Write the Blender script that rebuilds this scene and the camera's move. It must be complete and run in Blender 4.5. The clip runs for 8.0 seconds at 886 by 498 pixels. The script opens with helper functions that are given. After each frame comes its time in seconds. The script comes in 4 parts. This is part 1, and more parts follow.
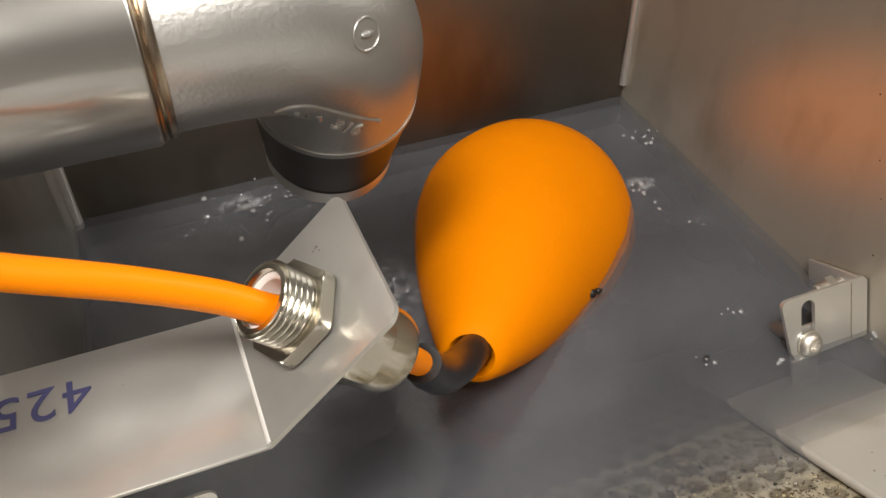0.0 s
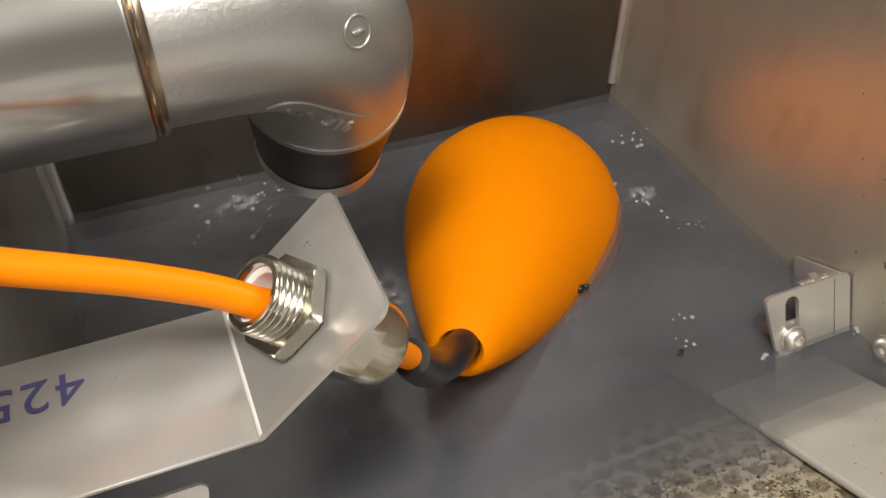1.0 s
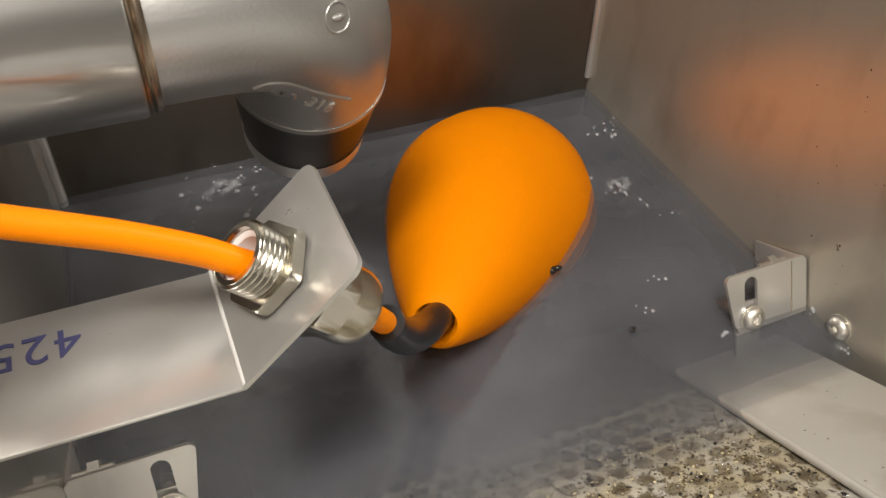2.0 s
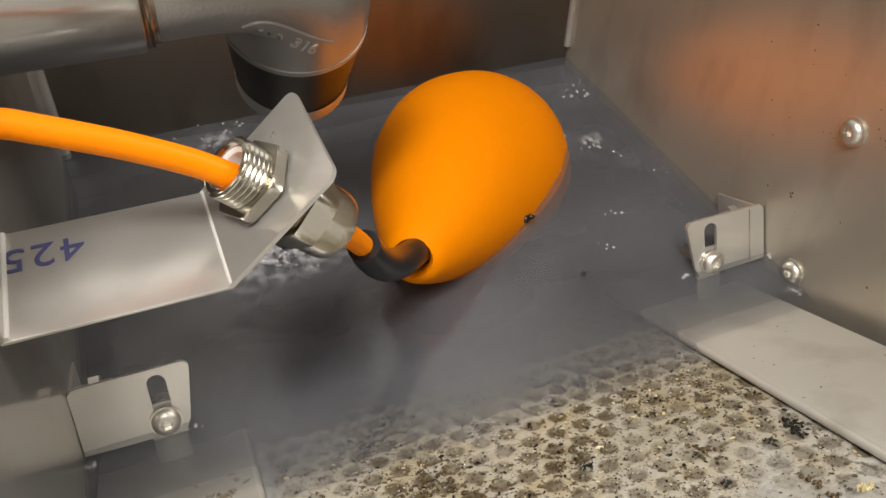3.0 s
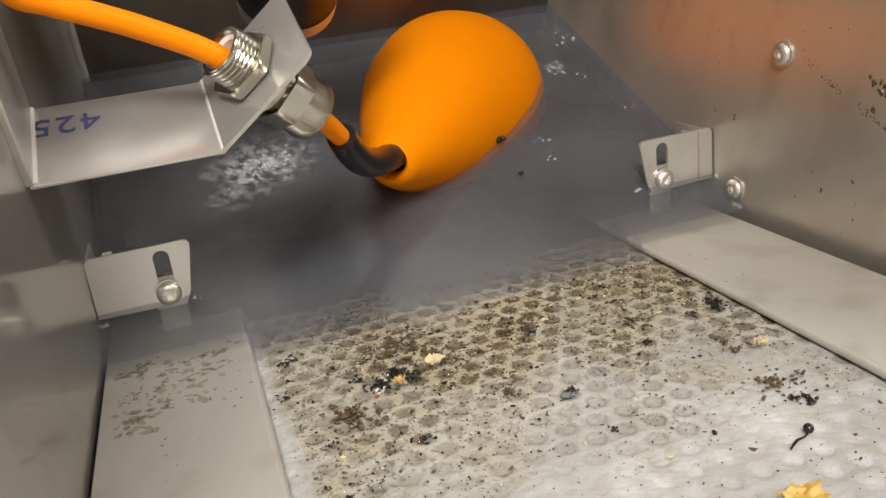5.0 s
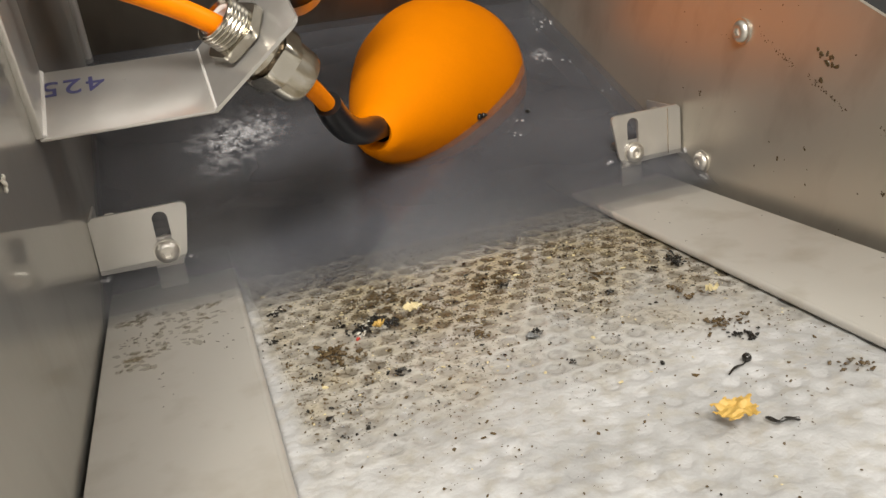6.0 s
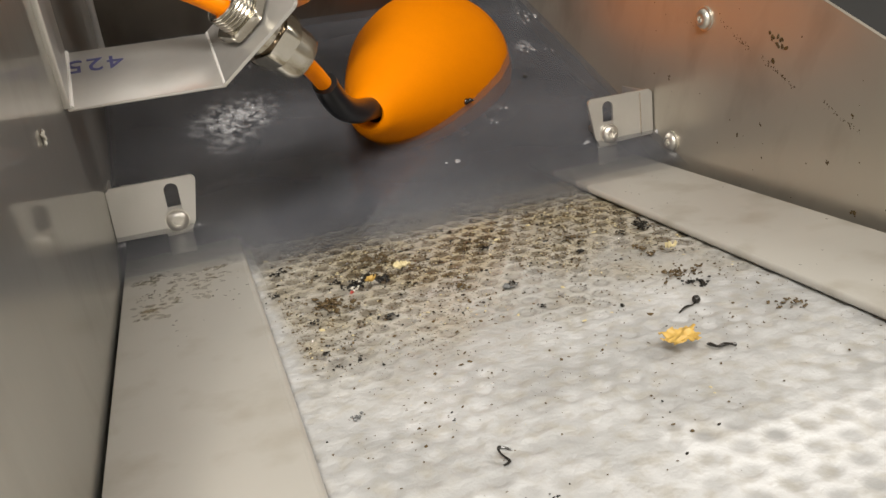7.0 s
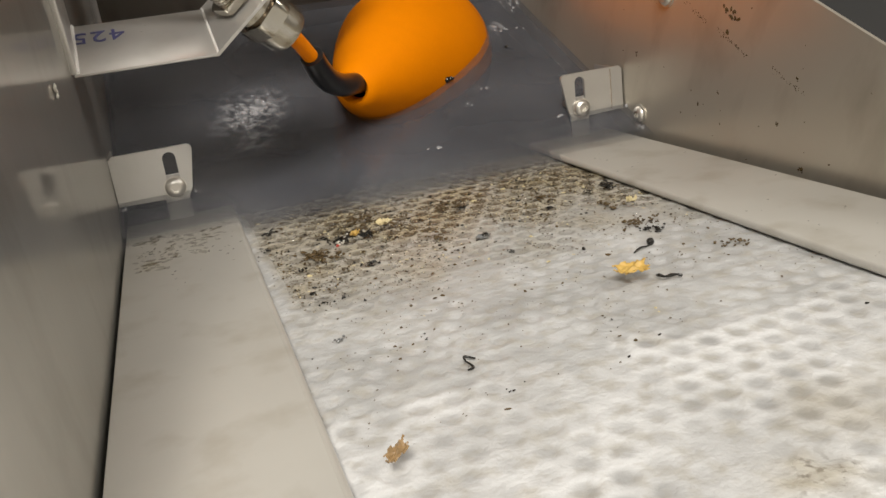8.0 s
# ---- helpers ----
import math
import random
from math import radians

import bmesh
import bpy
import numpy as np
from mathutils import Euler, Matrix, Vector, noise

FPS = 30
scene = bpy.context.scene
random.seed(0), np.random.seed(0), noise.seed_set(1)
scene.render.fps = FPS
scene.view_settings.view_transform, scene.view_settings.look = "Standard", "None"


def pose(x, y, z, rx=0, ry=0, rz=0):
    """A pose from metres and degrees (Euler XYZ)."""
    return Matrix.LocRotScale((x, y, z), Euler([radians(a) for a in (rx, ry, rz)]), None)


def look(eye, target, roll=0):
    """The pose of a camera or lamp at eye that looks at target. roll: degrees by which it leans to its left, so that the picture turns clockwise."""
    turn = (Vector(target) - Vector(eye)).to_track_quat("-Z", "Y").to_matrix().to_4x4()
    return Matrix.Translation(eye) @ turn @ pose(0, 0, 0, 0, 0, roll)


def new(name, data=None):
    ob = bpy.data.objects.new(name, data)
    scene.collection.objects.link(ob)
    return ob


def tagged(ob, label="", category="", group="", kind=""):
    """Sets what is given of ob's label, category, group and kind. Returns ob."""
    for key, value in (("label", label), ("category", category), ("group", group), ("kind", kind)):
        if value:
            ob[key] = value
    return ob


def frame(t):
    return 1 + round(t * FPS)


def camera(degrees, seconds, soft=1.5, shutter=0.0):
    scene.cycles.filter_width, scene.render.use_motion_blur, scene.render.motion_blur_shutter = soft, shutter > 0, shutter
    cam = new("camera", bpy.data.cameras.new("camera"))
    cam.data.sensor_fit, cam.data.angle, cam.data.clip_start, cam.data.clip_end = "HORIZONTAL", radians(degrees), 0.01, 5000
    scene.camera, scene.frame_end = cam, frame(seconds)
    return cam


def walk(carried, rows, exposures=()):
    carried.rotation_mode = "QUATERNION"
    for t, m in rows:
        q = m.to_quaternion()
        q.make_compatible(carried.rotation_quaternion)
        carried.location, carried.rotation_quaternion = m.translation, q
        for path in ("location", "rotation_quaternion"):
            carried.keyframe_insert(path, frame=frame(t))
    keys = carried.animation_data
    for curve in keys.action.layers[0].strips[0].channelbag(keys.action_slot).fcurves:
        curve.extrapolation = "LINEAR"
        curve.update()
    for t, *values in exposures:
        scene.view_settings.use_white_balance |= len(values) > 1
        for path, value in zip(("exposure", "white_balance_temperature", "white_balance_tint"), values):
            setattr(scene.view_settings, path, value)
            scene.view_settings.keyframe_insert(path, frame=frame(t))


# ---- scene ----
cam = camera(56.1, 8.0)
METRES, EYE, TILT, LEAN, TURN = 0.24, 0.268, -42.0, 0.0, -22.0
ROWS = [
    (0.0, 0.0, 0.0, 0.0, 0.0, 0.0, -0.0),
    (0.5, -0.001, -0.0004, 0.0005, -0.39, -0.2, -0.03),
    (1.0, 0.0002, -0.0136, -0.0009, -0.71, -0.26, -0.17),
    (2.5, 0.0391, -0.1437, -0.084, -1.5, 0.03, -0.77),
    (3.0, 0.0598, -0.1951, -0.1414, -1.45, -0.23, -1.01),
    (3.5, 0.0839, -0.2386, -0.1903, -1.14, -0.59, -1.31),
    (4.0, 0.1019, -0.2813, -0.2289, -0.81, -0.98, -1.67),
    (4.5, 0.1183, -0.3334, -0.261, -0.58, -1.27, -1.99),
    (6.0, 0.1823, -0.4954, -0.3813, -0.51, -0.8, -2.35),
    (6.5, 0.1819, -0.572, -0.4132, -0.55, -0.52, -2.33),
    (7.0, 0.2083, -0.6456, -0.4627, -0.6, -0.26, -2.24),
    (7.5, 0.2357, -0.7217, -0.5224, -0.71, -0.05, -2.03),
    (8.0, 0.2446, -0.772, -0.5599, -0.88, 0.14, -1.71),
]
walk(cam, [(t, pose(0, 0, EYE, TILT, LEAN, TURN) @ pose(METRES * x, METRES * y, METRES * z, 90 + pitch, roll, yaw)) for t, x, y, z, yaw, pitch, roll in ROWS], [(0, -0.03), (4.5, -0.05), (6.5, -0.12), (7.25, -0.2), (8.0, -0.32)])

from mathutils.bvhtree import BVHTree

A = 24.5  # slope of the screen, degrees
PIPE_AT = (0, 0.226, 0.1575)
MARK_RING = ((0.0608, 0.2011, 0.1588), (0.459, -0.855, 0.24), (1, 0, 0))
MARK_TEXT = ((0.0491, 0.2083, 0.1318), (-0.1, -0.83, -0.55), (0.84, 0.09, -0.54))
XL, XR, YB = -0.057, 0.2605, 0.360  # tank walls
LEVEL = 0.004  # of the water


# ---- light ----
def lamp(name, eye, target, sx, sy, power, colour):
    data = bpy.data.lights.new(name, "AREA")
    data.shape, data.size, data.size_y, data.energy, data.color = "RECTANGLE", sx, sy, power, colour
    ob = new(name, data)
    ob.matrix_world = look(eye, target)
    return tagged(ob, "white light from room lamps and added fill panels", "lamp")


WARM = (1.0, 0.95, 0.87)
lamp("ceiling_or_fill_lamp", (-0.48, -0.42, 1.65), (0.1, 0.2, 0), 0.30, 0.30, 18, WARM)
lamp("ceiling_or_fill_lamp", (-0.20, -0.50, 1.65), (0.1, 0.2, 0), 0.45, 0.45, 16, WARM)
lamp("ceiling_or_fill_lamp", (0.1, -0.95, 1.75), (0.1, 0.0, 0), 1.4, 0.05, 6, WARM)
lamp("wall_lamp", (-0.3, -2.36, 1.4), (0.0, 0.0, 0.1), 1.6, 0.05, 8, WARM)
# Two fill panels added without a known source: brighten shelf, left wall and ledge.
lamp("ceiling_or_fill_lamp", (0.0, 1.5, 1.85), (0.0, 0.9, 0), 2.6, 1.3, 13, WARM)
lamp("ceiling_or_fill_lamp", (1.5, 0.0, 1.80), (0.5, 0.0, 0), 0.8, 1.8, 46, WARM)

world = bpy.data.worlds.new("world")
scene.world = world
world.use_nodes = True
world.node_tree.nodes["Background"].inputs[0].default_value = (0.9, 0.88, 0.85, 1)
world.node_tree.nodes["Background"].inputs[1].default_value = 0.25


# ---- materials ----
def material(name):
    m = bpy.data.materials.new(name)
    m.use_nodes = True
    return m, m.node_tree.nodes, m.node_tree.links, m.node_tree.nodes["Principled BSDF"]


def noise_tex(nodes, links, scale, stretch=(1, 1, 1), detail=6, coords="Object"):
    tc, mp, nz = nodes.new("ShaderNodeTexCoord"), nodes.new("ShaderNodeMapping"), nodes.new("ShaderNodeTexNoise")
    links.new(tc.outputs[coords], mp.inputs[0])
    mp.inputs["Scale"].default_value = stretch
    links.new(mp.outputs[0], nz.inputs["Vector"])
    nz.inputs["Scale"].default_value, nz.inputs["Detail"].default_value = scale, detail
    return nz.outputs["Fac"]


def ramp(nodes, links, fac, *stops):
    r = nodes.new("ShaderNodeValToRGB")
    el = r.color_ramp.elements
    while len(el) < len(stops):
        el.new(0.5)
    for e, (p, c) in zip(el, stops):
        e.position, e.color = p, (c if len(c) == 4 else (*c, 1))
    links.new(fac, r.inputs[0])
    return r.outputs[0]


def mixed(nodes, links, fac, a, b, mode="MIX"):
    m = nodes.new("ShaderNodeMix")
    m.data_type, m.blend_type = "RGBA", mode
    for sock, v in ((m.inputs[0], fac), (m.inputs[6], a), (m.inputs[7], b)):
        if isinstance(v, (int, float)):
            sock.default_value = v
        elif isinstance(v, tuple):
            sock.default_value = (*v, 1) if len(v) == 3 else v
        else:
            links.new(v, sock)
    return m.outputs[2]


def bump(nodes, links, height, bsdf, strength, distance):
    b = nodes.new("ShaderNodeBump")
    b.inputs["Strength"].default_value, b.inputs["Distance"].default_value = strength, distance
    links.new(height, b.inputs["Height"])
    links.new(b.outputs[0], bsdf.inputs["Normal"])


def grey(v):
    return (v, v, v)


def steel(name, base, rough, spread, stretch=(1, 1, 1), scale=60, relief=0.05, stain=0.0, stain_colour=(0.2, 0.15, 0.1), depth=0.0005, metal=1.0):
    """Stainless steel: grain along one way, blotchy gloss, stains."""
    m, nodes, links, b = material(name)
    grain = noise_tex(nodes, links, scale, stretch, 8)
    blotch = noise_tex(nodes, links, 14, (1, 1, 1), 5)
    colour = mixed(nodes, links, blotch, tuple(c * 0.86 for c in base), tuple(min(1, c * 1.1) for c in base))
    if stain:
        spots = ramp(nodes, links, noise_tex(nodes, links, 38, (1, 1, 0.45), 10), (0.52, grey(0)), (0.75, grey(stain)))
        colour = mixed(nodes, links, spots, colour, stain_colour)
    links.new(colour, b.inputs["Base Color"])
    b.inputs["Metallic"].default_value = metal
    r = nodes.new("ShaderNodeMapRange")
    r.inputs[3].default_value, r.inputs[4].default_value = max(0.02, rough - spread), rough + spread
    links.new(mixed(nodes, links, 0.5, grain, blotch), r.inputs[0])
    links.new(r.outputs[0], b.inputs["Roughness"])
    bump(nodes, links, grain, b, relief, depth)
    return m


def plain(name, base, rough, metal=0.0, vary=0.15, scale=90, relief=0.1, depth=0.0003, **more):
    m, nodes, links, b = material(name)
    n = noise_tex(nodes, links, scale, (1, 1, 1), 8)
    big = noise_tex(nodes, links, scale / 7, (1, 1, 1), 4)
    c = mixed(nodes, links, n, tuple(v * (1 - vary) for v in base), tuple(min(1, v * (1 + vary)) for v in base))
    c = mixed(nodes, links, big, c, tuple(v * (1 - vary) for v in base))
    links.new(c, b.inputs["Base Color"])
    b.inputs["Roughness"].default_value, b.inputs["Metallic"].default_value = rough, metal
    for key, v in more.items():
        b.inputs[key.replace("_", " ")].default_value = v
    bump(nodes, links, n, b, relief, depth)
    return m


def polish(m, share, rough):
    """Adds the sharp gloss of a polished sheet to a hazy steel."""
    nodes, links = m.node_tree.nodes, m.node_tree.links
    b = nodes["Principled BSDF"]
    gl, mx = nodes.new("ShaderNodeBsdfGlossy"), nodes.new("ShaderNodeMixShader")
    gl.inputs["Roughness"].default_value = rough
    streak = noise_tex(nodes, links, 30, (1, 7, 0.3), 6)
    links.new(mixed(nodes, links, streak, (0.48, 0.47, 0.45), (0.72, 0.71, 0.68)), gl.inputs["Color"])
    mx.inputs[0].default_value = share
    links.new(b.outputs[0], mx.inputs[1])
    links.new(gl.outputs[0], mx.inputs[2])
    links.new(mx.outputs[0], nodes["Material Output"].inputs[0])


WALL = steel("brushed_steel_wall", (0.53, 0.485, 0.41), 0.31, 0.07, (1, 1, 14), 26, 0.06, 0.35, metal=0.64)
MIRROR = steel("smooth_steel_wall", (0.60, 0.585, 0.55), 0.36, 0.08, (1, 9, 0.25), 40, 0.04, 0.5, (0.36, 0.34, 0.30), metal=0.75)


PLATE = steel("satin_steel", (0.60, 0.585, 0.56), 0.29, 0.05, (1, 1, 1), 300, 0.06, 0.3, (0.40, 0.385, 0.35), metal=0.7)
LEDGE = steel("matt_steel", (0.58, 0.56, 0.515), 0.44, 0.07, (0.6, 4, 4), 120, 0.05, 0.5, (0.34, 0.30, 0.23), metal=0.38)
PIPE = steel("polished_pipe_steel", (0.46, 0.446, 0.428), 0.36, 0.03, (40, 40, 0.6), 60, 0.05)
CAST = steel("cast_steel", (0.43, 0.42, 0.405), 0.37, 0.05, (1, 1, 1), 700, 0.35, depth=0.0004, metal=0.85)
NICKEL = steel("nickel_brass", (0.64, 0.61, 0.54), 0.20, 0.06, (1, 1, 1), 260, 0.08, 0.35, (0.3, 0.24, 0.16))
BOLT = steel("bolt_steel", (0.74, 0.71, 0.66), 0.42, 0.05, (1, 1, 1), 300, 0.05)
# Darker base colour than the two side walls.
BACK = steel("dark_steel_wall", (0.22, 0.193, 0.162), 0.42, 0.08, (1, 1, 10), 26, 0.06, 0.4, (0.08, 0.06, 0.04))
# Pale colour paints the highlight along the bracket's bends.
BEND_GLINT = steel("bend_highlight_steel", (0.80, 0.78, 0.75), 0.45, 0.05, (1, 1, 1), 200, 0.05, metal=0.3)
BROWNED = steel("heat_tinted_steel", (0.42, 0.34, 0.26), 0.24, 0.06, (1, 1, 1), 200, 0.08, 0.5, (0.14, 0.09, 0.05))
# The dark water that the spout mirrors is put into its steel's colour.
DARKTUBE = steel("steel_with_dark_reflection", (0.10, 0.092, 0.08), 0.40, 0.06, (1, 1, 0.3), 120, 0.1)
polish(MIRROR, 0.52, 0.06)
polish(PIPE, 0.30, 0.12)
ORANGE = plain("orange_plastic", (0.80, 0.225, 0.0), 0.55, vary=0.07, scale=500, relief=0.25, depth=0.0004, Specular_IOR_Level=0.04)
CABLE = plain("orange_cable", (0.90, 0.24, 0.0), 0.42, vary=0.05, scale=200, relief=0.05, Specular_IOR_Level=0.12)
RUBBER = plain("black_rubber", (0.008, 0.008, 0.009), 0.28, vary=0.3, scale=150)
WHITE = plain("white_plastic", (0.75, 0.74, 0.72), 0.4, vary=0.06)
INK = plain("marker_ink", (0.06, 0.06, 0.16), 0.5, vary=0.3)
DARK = plain("dark_void", (0.015, 0.015, 0.015), 0.6)
ROOM = plain("painted_room_wall", (0.62, 0.60, 0.57), 0.7, vary=0.08, scale=4)
FLOOR = plain("dark_room_floor", (0.09, 0.085, 0.08), 0.6, vary=0.2, scale=5)
BLACK = plain("black_crumb", (0.02, 0.018, 0.015), 0.2, vary=0.4)
BROWN = plain("brown_crumb", (0.13, 0.088, 0.042), 0.22, vary=0.4)
SMEAR = plain("dried_brown_smear", (0.33, 0.27, 0.17), 0.5, vary=0.35, scale=600, Alpha=0.32)
YELLOW = plain("yellow_flake", (0.62, 0.40, 0.10), 0.45, vary=0.25, scale=400, relief=0.4)
CHALK = plain("chalky_crumb", (0.72, 0.68, 0.6), 0.5, vary=0.15)
SHELL = plain("shell_brown", (0.42, 0.28, 0.14), 0.15, vary=0.5, scale=500, relief=0.4)
PALE = plain("pale_flake", (0.66, 0.56, 0.32), 0.4, vary=0.2, scale=400, relief=0.4)
PEBBLE = plain("grey_scrap_skin", (0.20, 0.205, 0.205), 0.25, vary=0.3)
RED = plain("red_crumb", (0.5, 0.06, 0.04), 0.4)


def fleece_material():
    """Wet white filter fleece: grey discs and rims paint the dark of the holes under it, brown dirt drifting up to the
    water's edge.
    """
    m, nodes, links, b = material("wet_filter_fleece")
    fine = noise_tex(nodes, links, 420, (1, 1, 1), 8)
    cloud = noise_tex(nodes, links, 26, (1, 1, 1), 9)
    colour = mixed(nodes, links, ramp(nodes, links, cloud, (0.35, grey(0)), (0.65, grey(1))), (0.50, 0.50, 0.497), (0.70, 0.703, 0.705))
    wetness = nodes.new("ShaderNodeAttribute")
    wetness.attribute_name = "wet"
    colour = mixed(nodes, links, wetness.outputs["Fac"], colour, mixed(nodes, links, 1.0, colour, (0.74, 0.74, 0.735), "MULTIPLY"))
    pale = nodes.new("ShaderNodeAttribute")
    pale.attribute_name = "pale"
    colour = mixed(nodes, links, pale.outputs["Fac"], colour, (0.63, 0.633, 0.636))
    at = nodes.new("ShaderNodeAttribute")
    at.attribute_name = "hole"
    # Uneven strength of the dark painted over the holes.
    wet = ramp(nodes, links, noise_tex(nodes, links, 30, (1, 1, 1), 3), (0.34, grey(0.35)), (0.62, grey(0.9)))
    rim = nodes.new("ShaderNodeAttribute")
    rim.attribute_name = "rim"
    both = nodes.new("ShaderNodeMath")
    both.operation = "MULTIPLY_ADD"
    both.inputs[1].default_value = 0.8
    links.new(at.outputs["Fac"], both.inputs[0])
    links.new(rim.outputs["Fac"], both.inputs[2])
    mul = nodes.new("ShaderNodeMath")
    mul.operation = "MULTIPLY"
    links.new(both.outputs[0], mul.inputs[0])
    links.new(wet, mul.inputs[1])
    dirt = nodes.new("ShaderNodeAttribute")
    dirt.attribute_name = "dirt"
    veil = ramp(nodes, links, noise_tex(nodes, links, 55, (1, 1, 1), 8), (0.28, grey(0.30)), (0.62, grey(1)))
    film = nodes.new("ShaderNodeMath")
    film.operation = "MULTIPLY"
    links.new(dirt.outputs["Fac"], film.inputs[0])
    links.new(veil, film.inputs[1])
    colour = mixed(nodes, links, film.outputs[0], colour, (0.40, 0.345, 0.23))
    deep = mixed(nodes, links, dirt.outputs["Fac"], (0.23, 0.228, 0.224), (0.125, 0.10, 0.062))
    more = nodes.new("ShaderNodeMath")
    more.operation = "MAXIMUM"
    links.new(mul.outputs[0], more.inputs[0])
    dark_hole = nodes.new("ShaderNodeMath")
    dark_hole.operation = "MULTIPLY"
    links.new(at.outputs["Fac"], dark_hole.inputs[0])
    links.new(dirt.outputs["Fac"], dark_hole.inputs[1])
    links.new(dark_hole.outputs[0], more.inputs[1])
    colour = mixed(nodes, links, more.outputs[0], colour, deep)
    stain = ramp(nodes, links, noise_tex(nodes, links, 9, (1, 1, 1), 4), (0.60, grey(0)), (0.72, grey(0.35)))
    colour = mixed(nodes, links, stain, colour, (0.36, 0.30, 0.19))
    speck = ramp(nodes, links, noise_tex(nodes, links, 330, (1, 1, 1), 10), (0.535, grey(0)), (0.64, grey(1)))
    d = nodes.new("ShaderNodeMath")
    d.operation = "MULTIPLY"
    links.new(dirt.outputs["Fac"], d.inputs[0])
    links.new(speck, d.inputs[1])
    colour = mixed(nodes, links, d.outputs[0], colour, (0.07, 0.05, 0.03))
    links.new(colour, b.inputs["Base Color"])
    mottle = ramp(nodes, links, noise_tex(nodes, links, 140, (1, 1, 1), 9), (0.48, grey(0)), (0.68, grey(0.5)))
    links.new(mixed(nodes, links, mottle, colour, (0.34, 0.31, 0.25)), b.inputs["Base Color"])
    gloss = nodes.new("ShaderNodeMapRange")
    gloss.inputs[3].default_value, gloss.inputs[4].default_value = 0.36, 0.15
    links.new(dirt.outputs["Fac"], gloss.inputs[0])
    links.new(gloss.outputs[0], b.inputs["Roughness"])
    b.inputs["Specular IOR Level"].default_value = 0.6
    bump(nodes, links, mixed(nodes, links, 0.35, fine, cloud), b, 0.6, 0.0014)
    return m


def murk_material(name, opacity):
    """A sheet that paints the haze of silty water by its opacity."""
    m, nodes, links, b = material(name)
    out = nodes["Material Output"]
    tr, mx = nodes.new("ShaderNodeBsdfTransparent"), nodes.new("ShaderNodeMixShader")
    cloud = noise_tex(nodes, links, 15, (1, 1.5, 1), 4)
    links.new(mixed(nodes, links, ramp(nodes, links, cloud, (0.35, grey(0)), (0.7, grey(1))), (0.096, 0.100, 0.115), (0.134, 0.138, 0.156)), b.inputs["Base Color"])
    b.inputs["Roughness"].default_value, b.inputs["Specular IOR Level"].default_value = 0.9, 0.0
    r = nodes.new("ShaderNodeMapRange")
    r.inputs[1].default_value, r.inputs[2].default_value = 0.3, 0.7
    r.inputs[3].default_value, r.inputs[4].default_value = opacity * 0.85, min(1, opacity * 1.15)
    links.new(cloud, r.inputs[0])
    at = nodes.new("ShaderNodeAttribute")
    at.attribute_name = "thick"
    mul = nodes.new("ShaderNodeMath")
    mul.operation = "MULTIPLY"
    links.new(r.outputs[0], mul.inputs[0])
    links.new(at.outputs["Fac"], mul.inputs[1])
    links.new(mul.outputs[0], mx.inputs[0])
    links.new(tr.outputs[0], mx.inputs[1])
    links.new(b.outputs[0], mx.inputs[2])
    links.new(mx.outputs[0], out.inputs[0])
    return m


def water_material():
    m, nodes, links, b = material("water_surface")
    out = nodes["Material Output"]
    tr, gl, mx = (nodes.new(k) for k in ("ShaderNodeBsdfTransparent", "ShaderNodeBsdfGlossy", "ShaderNodeMixShader"))
    gl.inputs["Roughness"].default_value = 0.24
    gl.inputs["Color"].default_value = (1, 1, 1, 1)
    mx.inputs[0].default_value = 0.055
    links.new(tr.outputs[0], mx.inputs[1])
    links.new(gl.outputs[0], mx.inputs[2])
    links.new(mx.outputs[0], out.inputs[0])
    return m


def bubble_material():
    m, nodes, links, b = material("foam_bubble")
    b.inputs["Base Color"].default_value = (0.7, 0.7, 0.73, 1)
    b.inputs["Roughness"].default_value = 0.04
    b.inputs["Alpha"].default_value = 0.24
    b.inputs["Specular IOR Level"].default_value = 0.9
    return m


def film_material():
    """A thin foam film: torn, fading out to its rim."""
    m, nodes, links, b = material("foam_film")
    b.inputs["Base Color"].default_value = (0.75, 0.75, 0.78, 1)
    b.inputs["Roughness"].default_value = 0.3
    torn = ramp(nodes, links, noise_tex(nodes, links, 190, (1, 1, 1), 8), (0.43, grey(0)), (0.68, grey(0.5)))
    at = nodes.new("ShaderNodeAttribute")
    at.attribute_name = "thick"
    mul = nodes.new("ShaderNodeMath")
    mul.operation = "MULTIPLY"
    links.new(torn, mul.inputs[0])
    links.new(at.outputs["Fac"], mul.inputs[1])
    links.new(mul.outputs[0], b.inputs["Alpha"])
    return m


FILM = film_material()
FLEECE = fleece_material()
WATER = water_material()
BUBBLE = bubble_material()


# ---- mesh tools ----
def link_mesh(name, bm, mat, smooth=True, angle=40, closed=True):
    me = bpy.data.meshes.new(name)
    if closed:
        bmesh.ops.recalc_face_normals(bm, faces=bm.faces)
    if smooth:
        for f in bm.faces:
            f.smooth = True
        for e in bm.edges:
            if len(e.link_faces) == 2 and e.calc_face_angle(0) > radians(angle):
                e.smooth = False
    bm.to_mesh(me)
    bm.free()
    me.materials.append(mat)
    return new(name, me)


def part(name, bm, mat, parent, label="", smooth=True, m=None):
    ob = link_mesh(name, bm, mat, smooth)
    ob.parent = parent
    if m is not None:
        ob.matrix_basis = m
    return tagged(ob, label)


def thing(name, m, label, category, group="", kind=""):
    ob = new(name)
    ob.empty_display_size = 0.01
    ob.matrix_basis = m
    return tagged(ob, label, category, group, kind)


